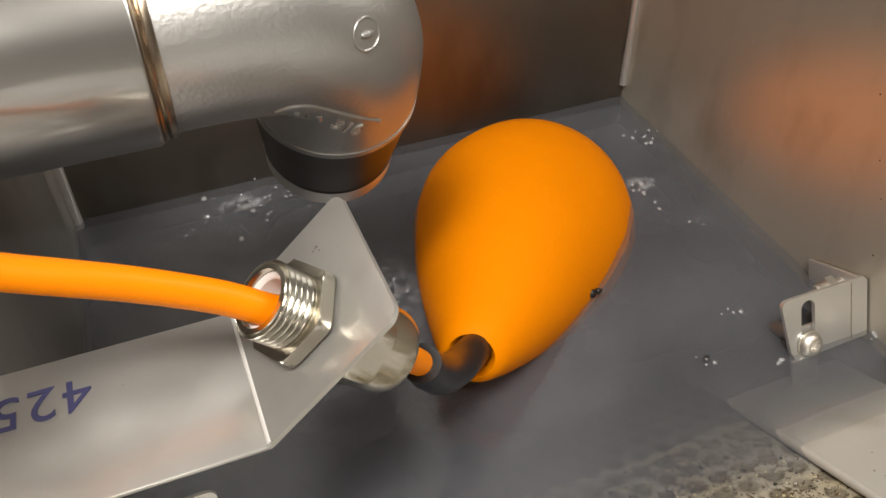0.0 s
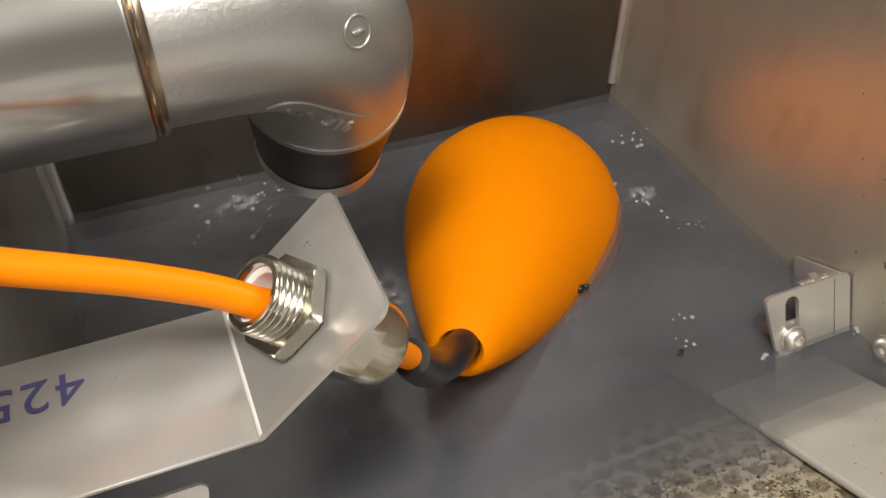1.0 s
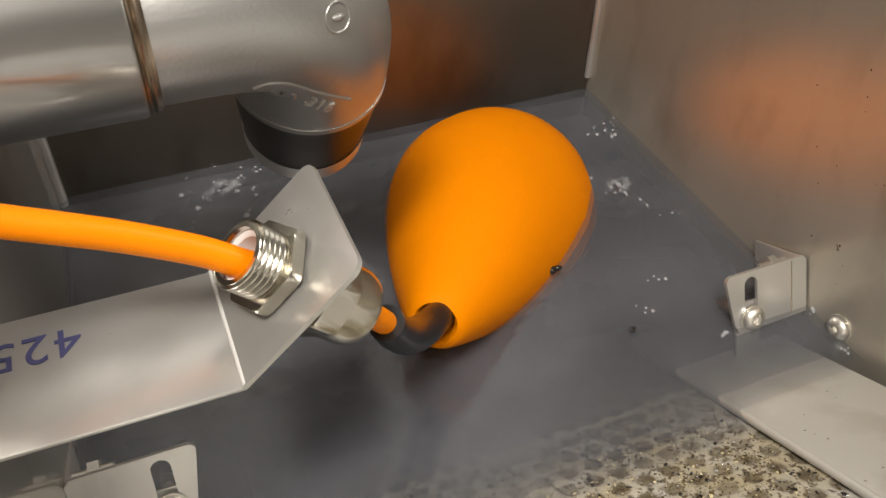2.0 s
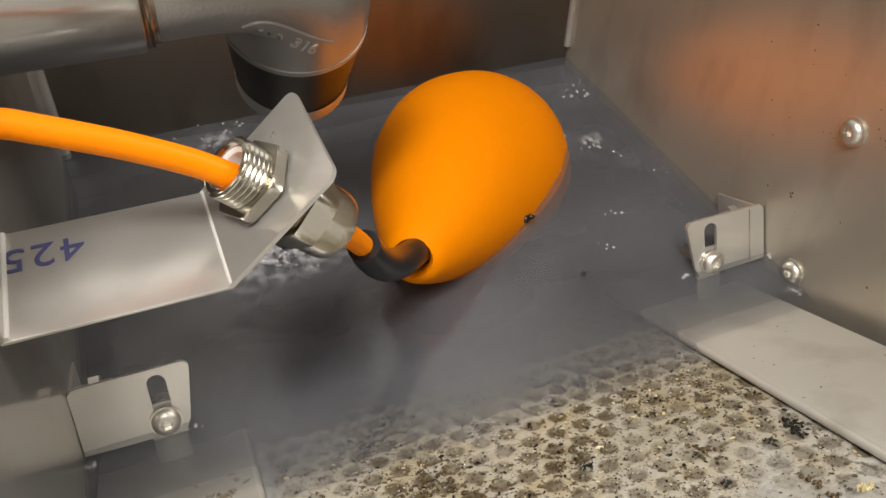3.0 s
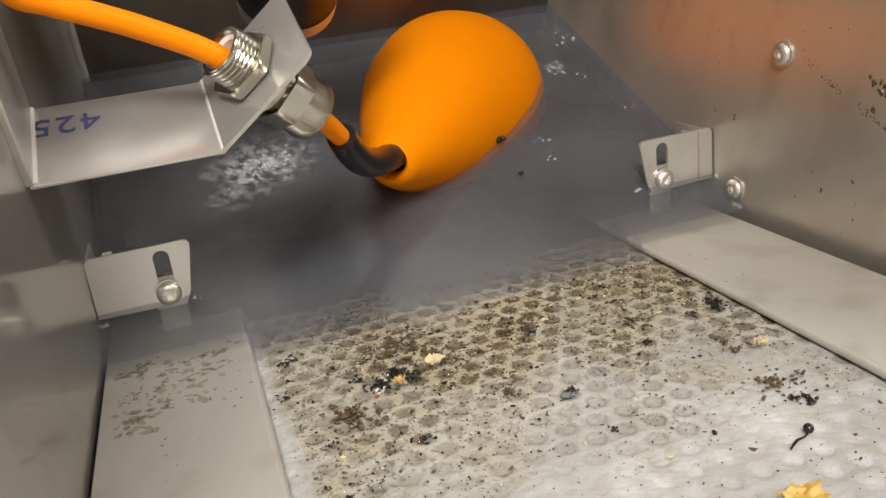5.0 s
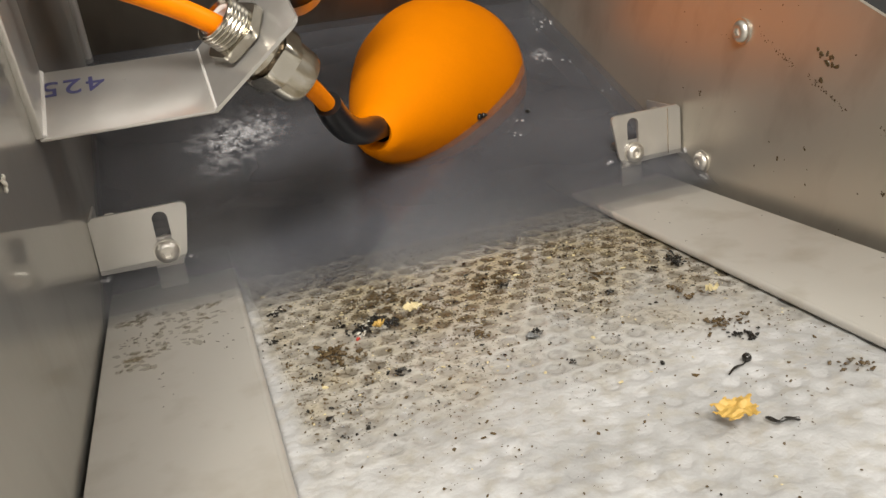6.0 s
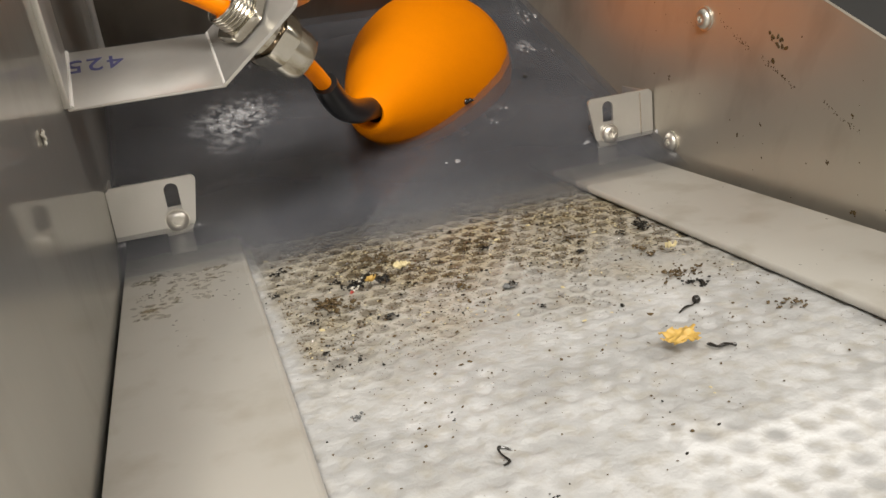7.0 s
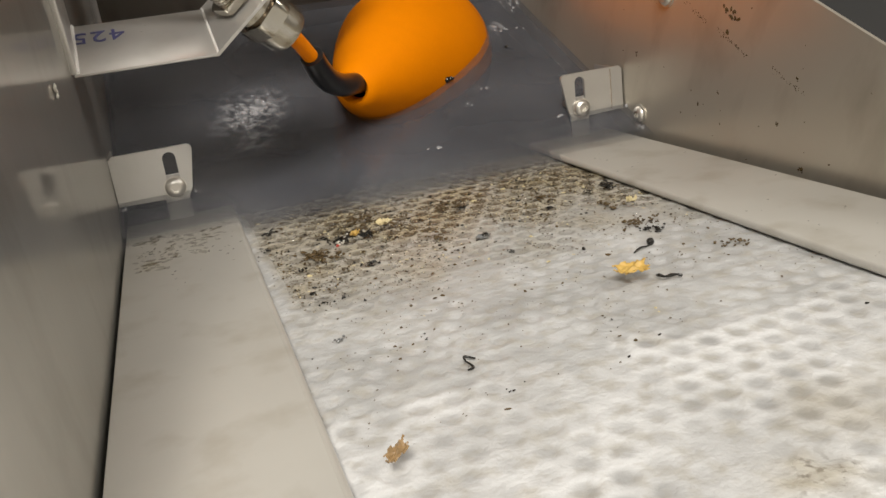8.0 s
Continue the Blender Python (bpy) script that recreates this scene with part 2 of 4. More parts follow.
def box(x0, x1, y0, y1, z0, z1, bevel=0.0, seg=2):
    bm = bmesh.new()
    bmesh.ops.create_cube(bm, size=1)
    for v in bm.verts:
        v.co = Vector(((x0, x1)[v.co.x > 0], (y0, y1)[v.co.y > 0], (z0, z1)[v.co.z > 0]))
    if bevel:
        bmesh.ops.bevel(bm, geom=bm.edges[:], offset=bevel, segments=seg, affect="EDGES", profile=0.5)
    return bm


def lathe(profile, n=48, closed=False):
    """Turns (radius, z) pairs round z."""
    bm = bmesh.new()
    rings = []
    for r, z in profile:
        if r < 1e-6:
            rings.append([bm.verts.new((0, 0, z))])
        else:
            rings.append([bm.verts.new((r * math.cos(2 * math.pi * k / n), r * math.sin(2 * math.pi * k / n), z)) for k in range(n)])
    pairs = list(zip(rings, rings[1:])) + ([(rings[-1], rings[0])] if closed else [])
    for a, b in pairs:
        for k in range(n):
            q = [a[k % len(a)], a[(k + 1) % len(a)], b[(k + 1) % len(b)], b[k % len(b)]]
            q = list(dict.fromkeys(q))
            if len(q) > 2:
                bm.faces.new(q)
    return bm


def tube(points, radii, n=20, caps=True):
    """A round tube along points (smoothed by a Catmull-Rom curve), with a radius at each point."""
    pts = [Vector(p) for p in points]
    fine, rr = [], []
    for i in range(len(pts) - 1):
        p0, p1, p2, p3 = pts[max(0, i - 1)], pts[i], pts[i + 1], pts[min(len(pts) - 1, i + 2)]
        for k in range(8):
            t = k / 8
            fine.append(0.5 * (2 * p1 + (p2 - p0) * t + (2 * p0 - 5 * p1 + 4 * p2 - p3) * t * t + (3 * p1 - p0 - 3 * p2 + p3) * t ** 3))
            rr.append(radii[i] * (1 - t) + radii[i + 1] * t)
    fine.append(pts[-1])
    rr.append(radii[-1])
    bm = bmesh.new()
    side = None
    rings = []
    for i, p in enumerate(fine):
        d = (fine[min(i + 1, len(fine) - 1)] - fine[max(i - 1, 0)]).normalized()
        side = d.orthogonal().normalized() if side is None else (side - d * side.dot(d)).normalized()
        up = d.cross(side)
        rings.append([bm.verts.new(p + rr[i] * (side * math.cos(2 * math.pi * k / n) + up * math.sin(2 * math.pi * k / n))) for k in range(n)])
    for a, b in zip(rings, rings[1:]):
        for k in range(n):
            bm.faces.new((a[k], a[(k + 1) % n], b[(k + 1) % n], b[k]))
    if caps:
        bm.faces.new(rings[0][::-1])
        bm.faces.new(rings[-1])
    return bm


def outline(pts, radii, seg=6):
    """A polygon with rounded corners, in the plane."""
    out = []
    n = len(pts)
    for i in range(n):
        p, a, b = Vector(pts[i]), Vector(pts[i - 1]), Vector(pts[(i + 1) % n])
        r = radii[i]
        if r <= 0:
            out.append(p)
            continue
        u, w = (a - p).normalized(), (b - p).normalized()
        half = math.acos(max(-1, min(1, u.dot(w)))) / 2
        d = r / math.tan(half)
        c = p + (u + w).normalized() * (r / math.sin(half))
        s, e = p + u * d - c, p + w * d - c
        a0 = math.atan2(s.y, s.x)
        da = (math.atan2(e.y, e.x) - a0 + math.pi) % (2 * math.pi) - math.pi
        out += [c + Vector((math.cos(a0 + da * k / seg), math.sin(a0 + da * k / seg))) * r for k in range(seg + 1)]
    return out


def sheet(rim, thick, hole=None, bevel=0.0):
    """A flat plate from z = 0 to thick with the rim given, and a hole through it."""
    bm = bmesh.new()
    loops = [rim] + ([hole] if hole else [])
    edges = []
    for loop in loops:
        vs = [bm.verts.new((p[0], p[1], 0)) for p in loop]
        edges += [bm.edges.new((vs[i - 1], vs[i])) for i in range(len(vs))]
    bmesh.ops.triangle_fill(bm, edges=edges, use_beauty=True)
    faces = bm.faces[:]
    ext = bmesh.ops.extrude_face_region(bm, geom=faces)
    bmesh.ops.translate(bm, vec=(0, 0, thick), verts=[v for v in ext["geom"] if isinstance(v, bmesh.types.BMVert)])
    return bm


def frame_of(origin, zaxis, xhint=(1, 0, 0)):
    z = Vector(zaxis).normalized()
    x = (Vector(xhint) - z * z.dot(Vector(xhint))).normalized()
    y = z.cross(x)
    m = Matrix((x, y, z)).transposed().to_4x4()
    m.translation = origin
    return m


SLOPE = pose(0, 0.115, 0, -A)  # on the screen: x across, y down towards the water, z off it

# ---- the unseen room, added round the tank to close it and bounce light ----
def room():
    for name, b, mat in (("floor", (-2.5, 2.5, -2.5, 2.5, -0.22, -0.12), FLOOR), ("ceiling", (-2.5, 2.5, -2.5, 2.5, 1.9, 2.0), ROOM),
                         ("wall_north", (-2.5, 2.5, 2.4, 2.5, -0.12, 1.9), ROOM), ("wall_south", (-2.5, 2.5, -2.5, -2.4, -0.12, 1.9), ROOM),
                         ("wall_west", (-2.5, -2.4, -2.4, 2.4, -0.12, 1.9), ROOM), ("wall_east", (2.4, 2.5, -2.4, 2.4, -0.12, 1.9), ROOM)):
        tagged(link_mesh(name, box(*b), mat, False), kind="structure")


room()

# ---- the tank ----
def wall_x(y):
    """The left wall, which splays a little."""
    return -0.0585 + 0.03 * (y - 0.12)


def tank():
    bm = bmesh.new()
    side = ((-0.5, -0.12), (YB, -0.12), (YB, 0.20), (-0.015, 0.20), (-0.08, 0.188), (-0.15, 0.180), (-0.5, 0.17))
    rows = [[bm.verts.new((wall_x(y) + d, y, z)) for y, z in side] for d in (-0.002, 0)]
    for r in rows:
        bm.faces.new(r)
    for k in range(len(side)):
        bm.faces.new((rows[0][k - 1], rows[0][k], rows[1][k], rows[1][k - 1]))
    tagged(link_mesh("tank_wall_left", bm, MIRROR, False), "smooth reflecting stainless steel tank wall", "tank wall", kind="structure")
    bm = bmesh.new()
    side = ((-0.5, -0.12), (YB, -0.12), (YB, 0.185), (0.135, 0.185), (0.10, 0.133), (0.085, 0.130), (-0.5, 0.132))
    rows = [[bm.verts.new((XR + d, y, z)) for y, z in side] for d in (0, 0.002)]
    for r in rows:
        bm.faces.new(r)
    for k in range(len(side)):
        bm.faces.new((rows[0][k - 1], rows[0][k], rows[1][k], rows[1][k - 1]))
    tagged(link_mesh("tank_wall_right", bm, WALL, False), "brushed stainless steel tank wall with splashes", "tank wall", kind="structure")
    tagged(link_mesh("tank_wall_back", box(XL - 0.004, XR + 0.002, YB, YB + 0.002, -0.12, 0.20), BACK, False), "dark stained stainless steel tank end wall", "tank wall", kind="structure")
    # Dark block added for the blackness beyond the right wall.
    tagged(link_mesh("outer_dark_block", box(XR + 0.004, 0.75, -0.5, YB, -0.12, 0.118, 0.004), DARK), "dark block filling the black beyond the right tank wall", "casing", kind="structure")
    pts = [(XR - 0.0012 + 0.0003 * noise.noise((k, 0, 0)), YB - 0.0012, 0.012 + 0.0142 * k) for k in range(14)]
    tagged(link_mesh("weld_seam", tube(pts, [0.0022 + 0.0004 * noise.noise((k * 0.7, 4, 0)) for k in range(14)], 10), PLATE), "pale upright weld seam in the tank corner", "weld seam", kind="structure")
    pts = [(wall_x(YB) + 0.0012 + 0.0003 * noise.noise((k, 3, 0)), YB - 0.0012, 0.0 + 0.0142 * k) for k in range(14)]
    tagged(link_mesh("weld_seam", tube(pts, [0.0030 + 0.0004 * noise.noise((k * 0.7, 9, 0)) for k in range(14)], 10), PLATE), "pale upright weld seam in the tank corner", "weld seam", kind="structure")


tank()


def water():
    bm = bmesh.new()
    nx, ny = 140, 120

    def height(x, y):
        calm = min(1, max(0, (y - 0.13) / 0.08))
        near = math.exp(-(((x - 0.06) / 0.07) ** 2 + ((y - 0.28) / 0.06) ** 2))
        return calm * (0.0004 * noise.noise((x * 60, y * 60, 0)) + (0.0001 + 0.0011 * near) * noise.noise((x * 130, y * 130, 2)))

    vs = []
    for j in range(ny + 1):
        row = []
        for i in range(nx + 1):
            y = 0.08 + (YB - 0.08) * j / ny
            x = wall_x(y) + (XR - wall_x(y)) * i / nx
            row.append(bm.verts.new((x, y, LEVEL + height(x, y))))
        vs.append(row)
    for j in range(ny):
        for i in range(nx):
            bm.faces.new((vs[j][i], vs[j][i + 1], vs[j + 1][i + 1], vs[j + 1][i]))
    tagged(link_mesh("water", bm, WATER, closed=False), "grey murky water surface with slight ripples", "water", kind="structure")
    # Haze painted on flat sheets: opacity follows the depth of water they stand for.
    for depth, top, bottom in HAZE_SHEETS:
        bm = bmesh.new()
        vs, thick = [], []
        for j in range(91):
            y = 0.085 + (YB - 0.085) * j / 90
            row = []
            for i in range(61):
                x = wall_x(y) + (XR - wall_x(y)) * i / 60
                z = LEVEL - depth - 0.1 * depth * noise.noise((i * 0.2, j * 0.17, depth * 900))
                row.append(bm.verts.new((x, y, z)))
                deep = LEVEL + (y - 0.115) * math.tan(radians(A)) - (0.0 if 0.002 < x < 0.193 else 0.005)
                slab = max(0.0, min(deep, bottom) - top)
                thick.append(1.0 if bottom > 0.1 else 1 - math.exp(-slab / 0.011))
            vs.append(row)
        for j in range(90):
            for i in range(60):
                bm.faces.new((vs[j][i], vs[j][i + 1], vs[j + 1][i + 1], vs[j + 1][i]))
        ob = link_mesh("silt_haze_sheet", bm, murk_material("silt", 1.0 if bottom > 0.1 else 0.87), closed=False)
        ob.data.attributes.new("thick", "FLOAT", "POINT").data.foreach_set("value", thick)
        tagged(ob, "grey sheet painting the haze of silt in the water", "silt", kind="stuff")



HAZE_SHEETS = ((0.0010, 0.0, 0.005), (0.0065, 0.005, 0.014), (0.0190, 0.014, 0.034), (0.0340, 0.034, 0.2))  # depth of the haze sheet, and the water layer whose murk it stands for
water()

# ---- the screen and its ledges ----
HOLE, PITCH = 0.0037, 0.011
HX, HY = 0.1116, -0.1345  # one hole of the grid


def dirt_at(x, y):
    """How dirty the screen is: most near the water's edge, in drifts."""
    reach = 0.118 + 0.03 * noise.noise((x * 14, 1, 5)) + 0.03 * noise.noise((x * 40, y * 40, 7)) + 0.022 * max(0, 1 - x / 0.1)
    return max(0.0, min(1.0, (reach + y + 0.03) / 0.10)) * max(0.0, min(1.0, (x - 0.003) / 0.007)) * max(0.0, min(1.0, 0.92 + 0.5 * noise.noise((x * 25, y * 25, 9))))


def damp_at(x, y):
    """1 where the fleece is soaked grey, 0 where it has dried white, with a ragged border."""
    border = -0.227 - 0.04 * (x - 0.1) + 0.010 * noise.noise((x * 45, 2, 8)) + 0.012 * noise.noise((x * 90, y * 90, 6))
    return max(0.0, min(1.0, (y - border) / 0.006 + 0.5))


def screen():
    step, x0, x1, y0, y1 = 0.00095, -0.013, 0.1955, -0.40, 0.075
    nx, ny = int((x1 - x0) / step), int((y1 - y0) / step)
    co, hole, rim, dirt, wet, pale = [], [], [], [], [], []
    ry = PITCH * math.sqrt(3) / 2
    for j in range(ny + 1):
        for i in range(nx + 1):
            x, y = x0 + (x1 - x0) * i / nx, y0 + (y1 - y0) * j / ny
            best = 9
            r = round((y - HY) / ry)
            for rr in (r - 1, r, r + 1):
                shift = 0.5 * (rr % 2)
                cx = HX + (round((x - HX) / PITCH - shift) + shift) * PITCH
                best = min(best, math.hypot(x - cx, y - HY - rr * ry))
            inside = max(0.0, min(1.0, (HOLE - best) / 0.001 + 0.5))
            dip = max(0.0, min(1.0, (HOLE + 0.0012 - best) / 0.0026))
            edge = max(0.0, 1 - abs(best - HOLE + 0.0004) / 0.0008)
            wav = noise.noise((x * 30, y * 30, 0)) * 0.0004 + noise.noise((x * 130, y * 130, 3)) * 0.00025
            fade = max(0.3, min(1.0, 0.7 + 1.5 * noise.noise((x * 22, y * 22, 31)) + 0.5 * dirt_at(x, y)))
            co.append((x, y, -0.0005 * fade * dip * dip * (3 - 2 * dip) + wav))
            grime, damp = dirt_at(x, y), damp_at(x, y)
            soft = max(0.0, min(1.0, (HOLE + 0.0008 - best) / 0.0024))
            # Dark of the holes for the colour, strongest in dirt and on dry fleece.
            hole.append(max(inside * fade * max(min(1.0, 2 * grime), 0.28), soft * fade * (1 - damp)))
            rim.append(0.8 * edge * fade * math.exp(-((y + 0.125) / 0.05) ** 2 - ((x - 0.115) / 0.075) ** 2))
            pale.append(soft * damp * max(0.0, 1 - 2.5 * grime) * max(0.0, min(0.75, 0.42 + 1.2 * noise.noise((x * 30, y * 30, 21)))))
            wet.append(damp)
            dirt.append(min(1.0, grime + 0.8 * math.exp(-(((x - 0.0943) / 0.010) ** 2 + ((y + 0.3102) / 0.008) ** 2) + noise.noise((x * 160, y * 160, 3)))))
    faces = []
    for j in range(ny):
        for i in range(nx):
            a = j * (nx + 1) + i
            faces.append((a, a + 1, a + nx + 2, a + nx + 1))
    me = bpy.data.meshes.new("filter_fleece")
    me.from_pydata(co, [], faces)
    me.polygons.foreach_set("use_smooth", [True] * len(faces))
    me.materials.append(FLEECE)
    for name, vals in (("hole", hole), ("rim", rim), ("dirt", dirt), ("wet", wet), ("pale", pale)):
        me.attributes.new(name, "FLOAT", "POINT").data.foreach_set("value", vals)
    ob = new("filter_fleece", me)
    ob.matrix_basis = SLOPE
    tagged(ob, "wet white filter fleece sagging into round holes, dirty near the water", "filter fleece", kind="structure")


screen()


def ledge(x0, x1, label, inner, follow=False):
    """A flat strip with a rounded edge along the screen, whose x is inner."""
    t = thing("ledge", SLOPE, label, "ledge", "ledges beside the screen")

    def lean(bm):
        if follow:
            for v in bm.verts:
                y = 0.115 + v.co.y * math.cos(radians(A))
                v.co.x += wall_x(y) - XL if v.co.x < -0.03 else 0.03 * (y - 0.115)
        return bm

    r = 0.0019
    e = inner + (r if inner < x1 else -r)
    part("top", lean(box(min(e, x0) if inner > x0 else e, e if inner > x0 else x1, -0.42, 0.12, 0.0008, 0.0045, 0.0003)), LEDGE, t)
    pts = [(e, -0.42 + 0.054 * k, 0.0008 + r + 0.00012 * noise.noise((k, inner * 90, 0))) for k in range(11)]
    part("rounded_edge", lean(tube(pts, [r] * 11, 16)), LEDGE, t, "rounded edge of the folded strip")
    return t


ledge(XL + 0.0016, 0.002, "matt grey steel ledge with brown dirt specks", 0.002, True)
ledge(0.1925, 0.2515, "clean matt grey steel ledge running into the water", 0.1925)


def hexagon(r, z0, z1, hole):
    """A chamfered hexagon ring; r is half its width across flats."""
    bm = lathe([(hole, z0), (r * 1.11, z0), (r * 1.155, z0 + 0.0004), (r * 1.155, z1 - 0.0004), (r * 1.11, z1), (hole, z1)], 48, True)
    for v in bm.verts:
        rad = math.hypot(v.co.x, v.co.y)
        if rad > hole * 1.02:
            a = math.atan2(v.co.y, v.co.x) % (math.pi / 3) - math.pi / 6
            k = min(1.0, r / math.cos(a) / rad)
            v.co.x, v.co.y = v.co.x * k, v.co.y * k
    return bm


def button_head(r=0.0055, h=0.0031):
    """A domed screw head with a hexagon socket, its face towards +z."""
    s = r * 0.42
    prof = [(r * 0.93, 0), (r, 0.0004), (r * 0.985, h * 0.3), (r * 0.86, h * 0.66), (r * 0.66, h * 0.9), (s * 1.25, h), (s, h * 0.96), (s * 0.98, h * 0.3), (0, h * 0.28)]
    bm = lathe(prof, 36)
    for v in bm.verts:
        rad = math.hypot(v.co.x, v.co.y)
        if 1e-5 < rad < s * 1.1:
            a = math.atan2(v.co.y, v.co.x) % (math.pi / 3) - math.pi / 6
            v.co.x, v.co.y = v.co.x * 0.9 / math.cos(a), v.co.y * 0.9 / math.cos(a)
    return bm


def clamp(side):
    """A slotted plate square to the ledge, with a flange on the wall and a screw in the slot. side: +1 on the right wall, -1 on the left."""
    reach = 0.0445
    x_wall = XR - 0.0008 if side > 0 else wall_x(0.15) + 0.0006
    t = thing("slotted_clamp", SLOPE @ pose(x_wall, 0.0365, 0), "satin steel slotted clamp plate with a button screw at the waterline", "clamp", "clamps on the tank walls")
    rim = outline([(0, 0.0178), (0.0375, 0.0168), (0.0400, 0.0215), (reach, 0.0455), (0.002, 0.0455), (0, 0.0435)], [0, 0.0006, 0.001, 0.0028, 0, 0])
    slot = outline([(0.0275, 0.0195), (0.0345, 0.0195), (0.0345, 0.0428), (0.0275, 0.0428)], [0.0034] * 4)
    to = Matrix(((-side, 0, 0, 0), (0, 0, 1, 0), (0, 1, 0, 0), (0, 0, 0, 1)))
    bm = sheet(rim, 0.0018, slot)
    bm.transform(to)
    part("plate", bm, PLATE, t)
    bm = box(0, 0.0016, 0.0005, 0.032, 0.0175, 0.0440, 0.0004)
    bm.transform(Matrix.Diagonal((-side, 1, 1, 1)))
    part("wall_flange", bm, PLATE, t)
    if side > 0:
        # Thin dark tube paints the shaded crease of the bend.
        groove = tube([(-side * 0.0085, 0.0002, 0.0185), (-side * 0.0085, 0.0002, 0.030), (-side * 0.0085, 0.0002, 0.0445)], [0.0004] * 3, 8)
        part("bend_line", groove, BROWNED, t, "dark line where the plate is bent")
    part("shank", lathe([(0, 0), (0.0029, 0), (0.0029, 0.019), (0.0024, 0.0196), (0, 0.0196)], 24), BOLT, t, m=pose(-side * 0.031, 0.0012, 0.0232, -90))
    part("wall_bolt", lathe([(0, 0), (0.0026, 0), (0.0026, 0.0135), (0.0020, 0.0142), (0, 0.0142)], 24), BOLT, t, m=pose(-side * 0.0016, 0.0125, 0.0385, 0, -90 * side))
    part("nut", hexagon(0.0044, 0.0, 0.0040, 0.0024), BOLT, t, m=pose(-side * 0.0070, 0.0125, 0.0385, 0, -90 * side))
    tab = box(0.0245, 0.0375, 0.0022, 0.004, 0.002, 0.030, 0.0004)
    tab.transform(Matrix.Diagonal((-side, 1, 1, 1)))
    part("tab", tab, PLATE, t)
    part("washer", lathe([(0.0030, 0), (0.0062, 0), (0.0062, 0.0008), (0.0030, 0.0008)], 32, True), BOLT, t, m=pose(-side * 0.031, -0.0002, 0.0232, 90))
    part("screw", button_head(), BOLT, t, m=pose(-side * 0.031, -0.0010, 0.0232, 90))
    return t


clamp(1)
clamp(-1)


def wall_screw(y, z):
    t = thing("wall_screw", pose(XR, y, z, 0, -90), "bright button-head screw with washer in the wall", "screw", "screws in the wall")
    part("washer", lathe([(0.003, 0), (0.0064, 0), (0.0064, 0.0009), (0.003, 0.0009)], 32, True), BOLT, t)
    part("head", button_head(0.0053, 0.0026), BOLT, t, m=pose(0, 0, 0.0009))


wall_screw(0.1377, 0.0068)
wall_screw(0.1377, 0.0862)


# ---- arm with the cable gland ----
def letters(text, size, mat, parent, m):
    cu = bpy.data.curves.new("marking", "FONT")
    cu.body, cu.size, cu.extrude, cu.align_x, cu.align_y = text, size, 0.00012, "CENTER", "CENTER"
    cu.space_character = 1.1
    tmp = new("marking", cu)
    bpy.context.view_layer.update()
    me = bpy.data.meshes.new_from_object(tmp.evaluated_get(bpy.context.evaluated_depsgraph_get()))
    bpy.data.objects.remove(tmp)
    me.materials.clear()
    me.materials.append(mat)
    ob = new("marking", me)
    ob.parent, ob.matrix_basis = parent, m
    return tagged(ob, "blue-black handwritten number")


def thread(r, z0, z1, pitch, depth, n=40):
    prof = [(r - depth - 0.0016, z0)]
    z = z0
    while z < z1 - 1e-6:
        prof += [(r - depth, z), (r - depth * 0.1, z + pitch * 0.35), (r, z + pitch * 0.5), (r - depth * 0.1, z + pitch * 0.65)]
        z += pitch
    prof += [(r - depth, z1), (r - depth - 0.0002, z1 + 0.0008), (r - depth - 0.0016, z1 + 0.0008)]
    return lathe(prof, n, True)


def arm():
    """A steel strip bent twice: a flange on the wall, a level shelf, and a tilted plate."""
    t = thing("mounting_bracket", pose(wall_x(0.146) + 0.0003, 0.146, 0.101), "bent satin stainless steel bracket arm marked in ink", "bracket")
    w = 0.0237
    part("flange", box(-0.0012, 0.0015, -w, w, 0, 0.098, 0.0006), PLATE, t)
    part("shelf", box(0.0, 0.0634, -w, w, -0.0015, 0.0, 0.0006), PLATE, t)
    rim = outline([(0, -w), (0.0475, -w), (0.0475, w), (0, w)], [0, 0.004, 0.004, 0])
    hole = [(0.0235 + 0.010 * math.cos(k * math.pi / 12), 0.010 * math.sin(k * math.pi / 12)) for k in range(24)]
    part("plate", sheet(rim, 0.0015, hole), PLATE, t, "tilted plate with rounded corners", m=pose(0.0628, 0, -0.0012, 0, -43.5))
    # Thin tubes carry the painted highlight of the two bends.
    part("fold", tube([(0.0630, -w + 0.0006, 0.0001), (0.0630, 0, 0.0001), (0.0630, w - 0.0006, 0.0001)], [0.0010] * 3, 10), BEND_GLINT, t, "bend line with its highlight painted pale")
    part("fold", tube([(0.0017, -w + 0.0006, 0.0002), (0.0017, 0, 0.0002), (0.0017, w - 0.0006, 0.0002)], [0.0010] * 3, 10), BEND_GLINT, t, "bend line with its highlight painted pale")
    letters("425", 0.0150, INK, t, pose(0.0128, 0.0100, 0.0002, 0, 0, 180))
    return t


arm()

GLAND = Vector((0.0209, 0.1455, 0.1172))
GUP = Vector((-0.688, 0, 0.7255))


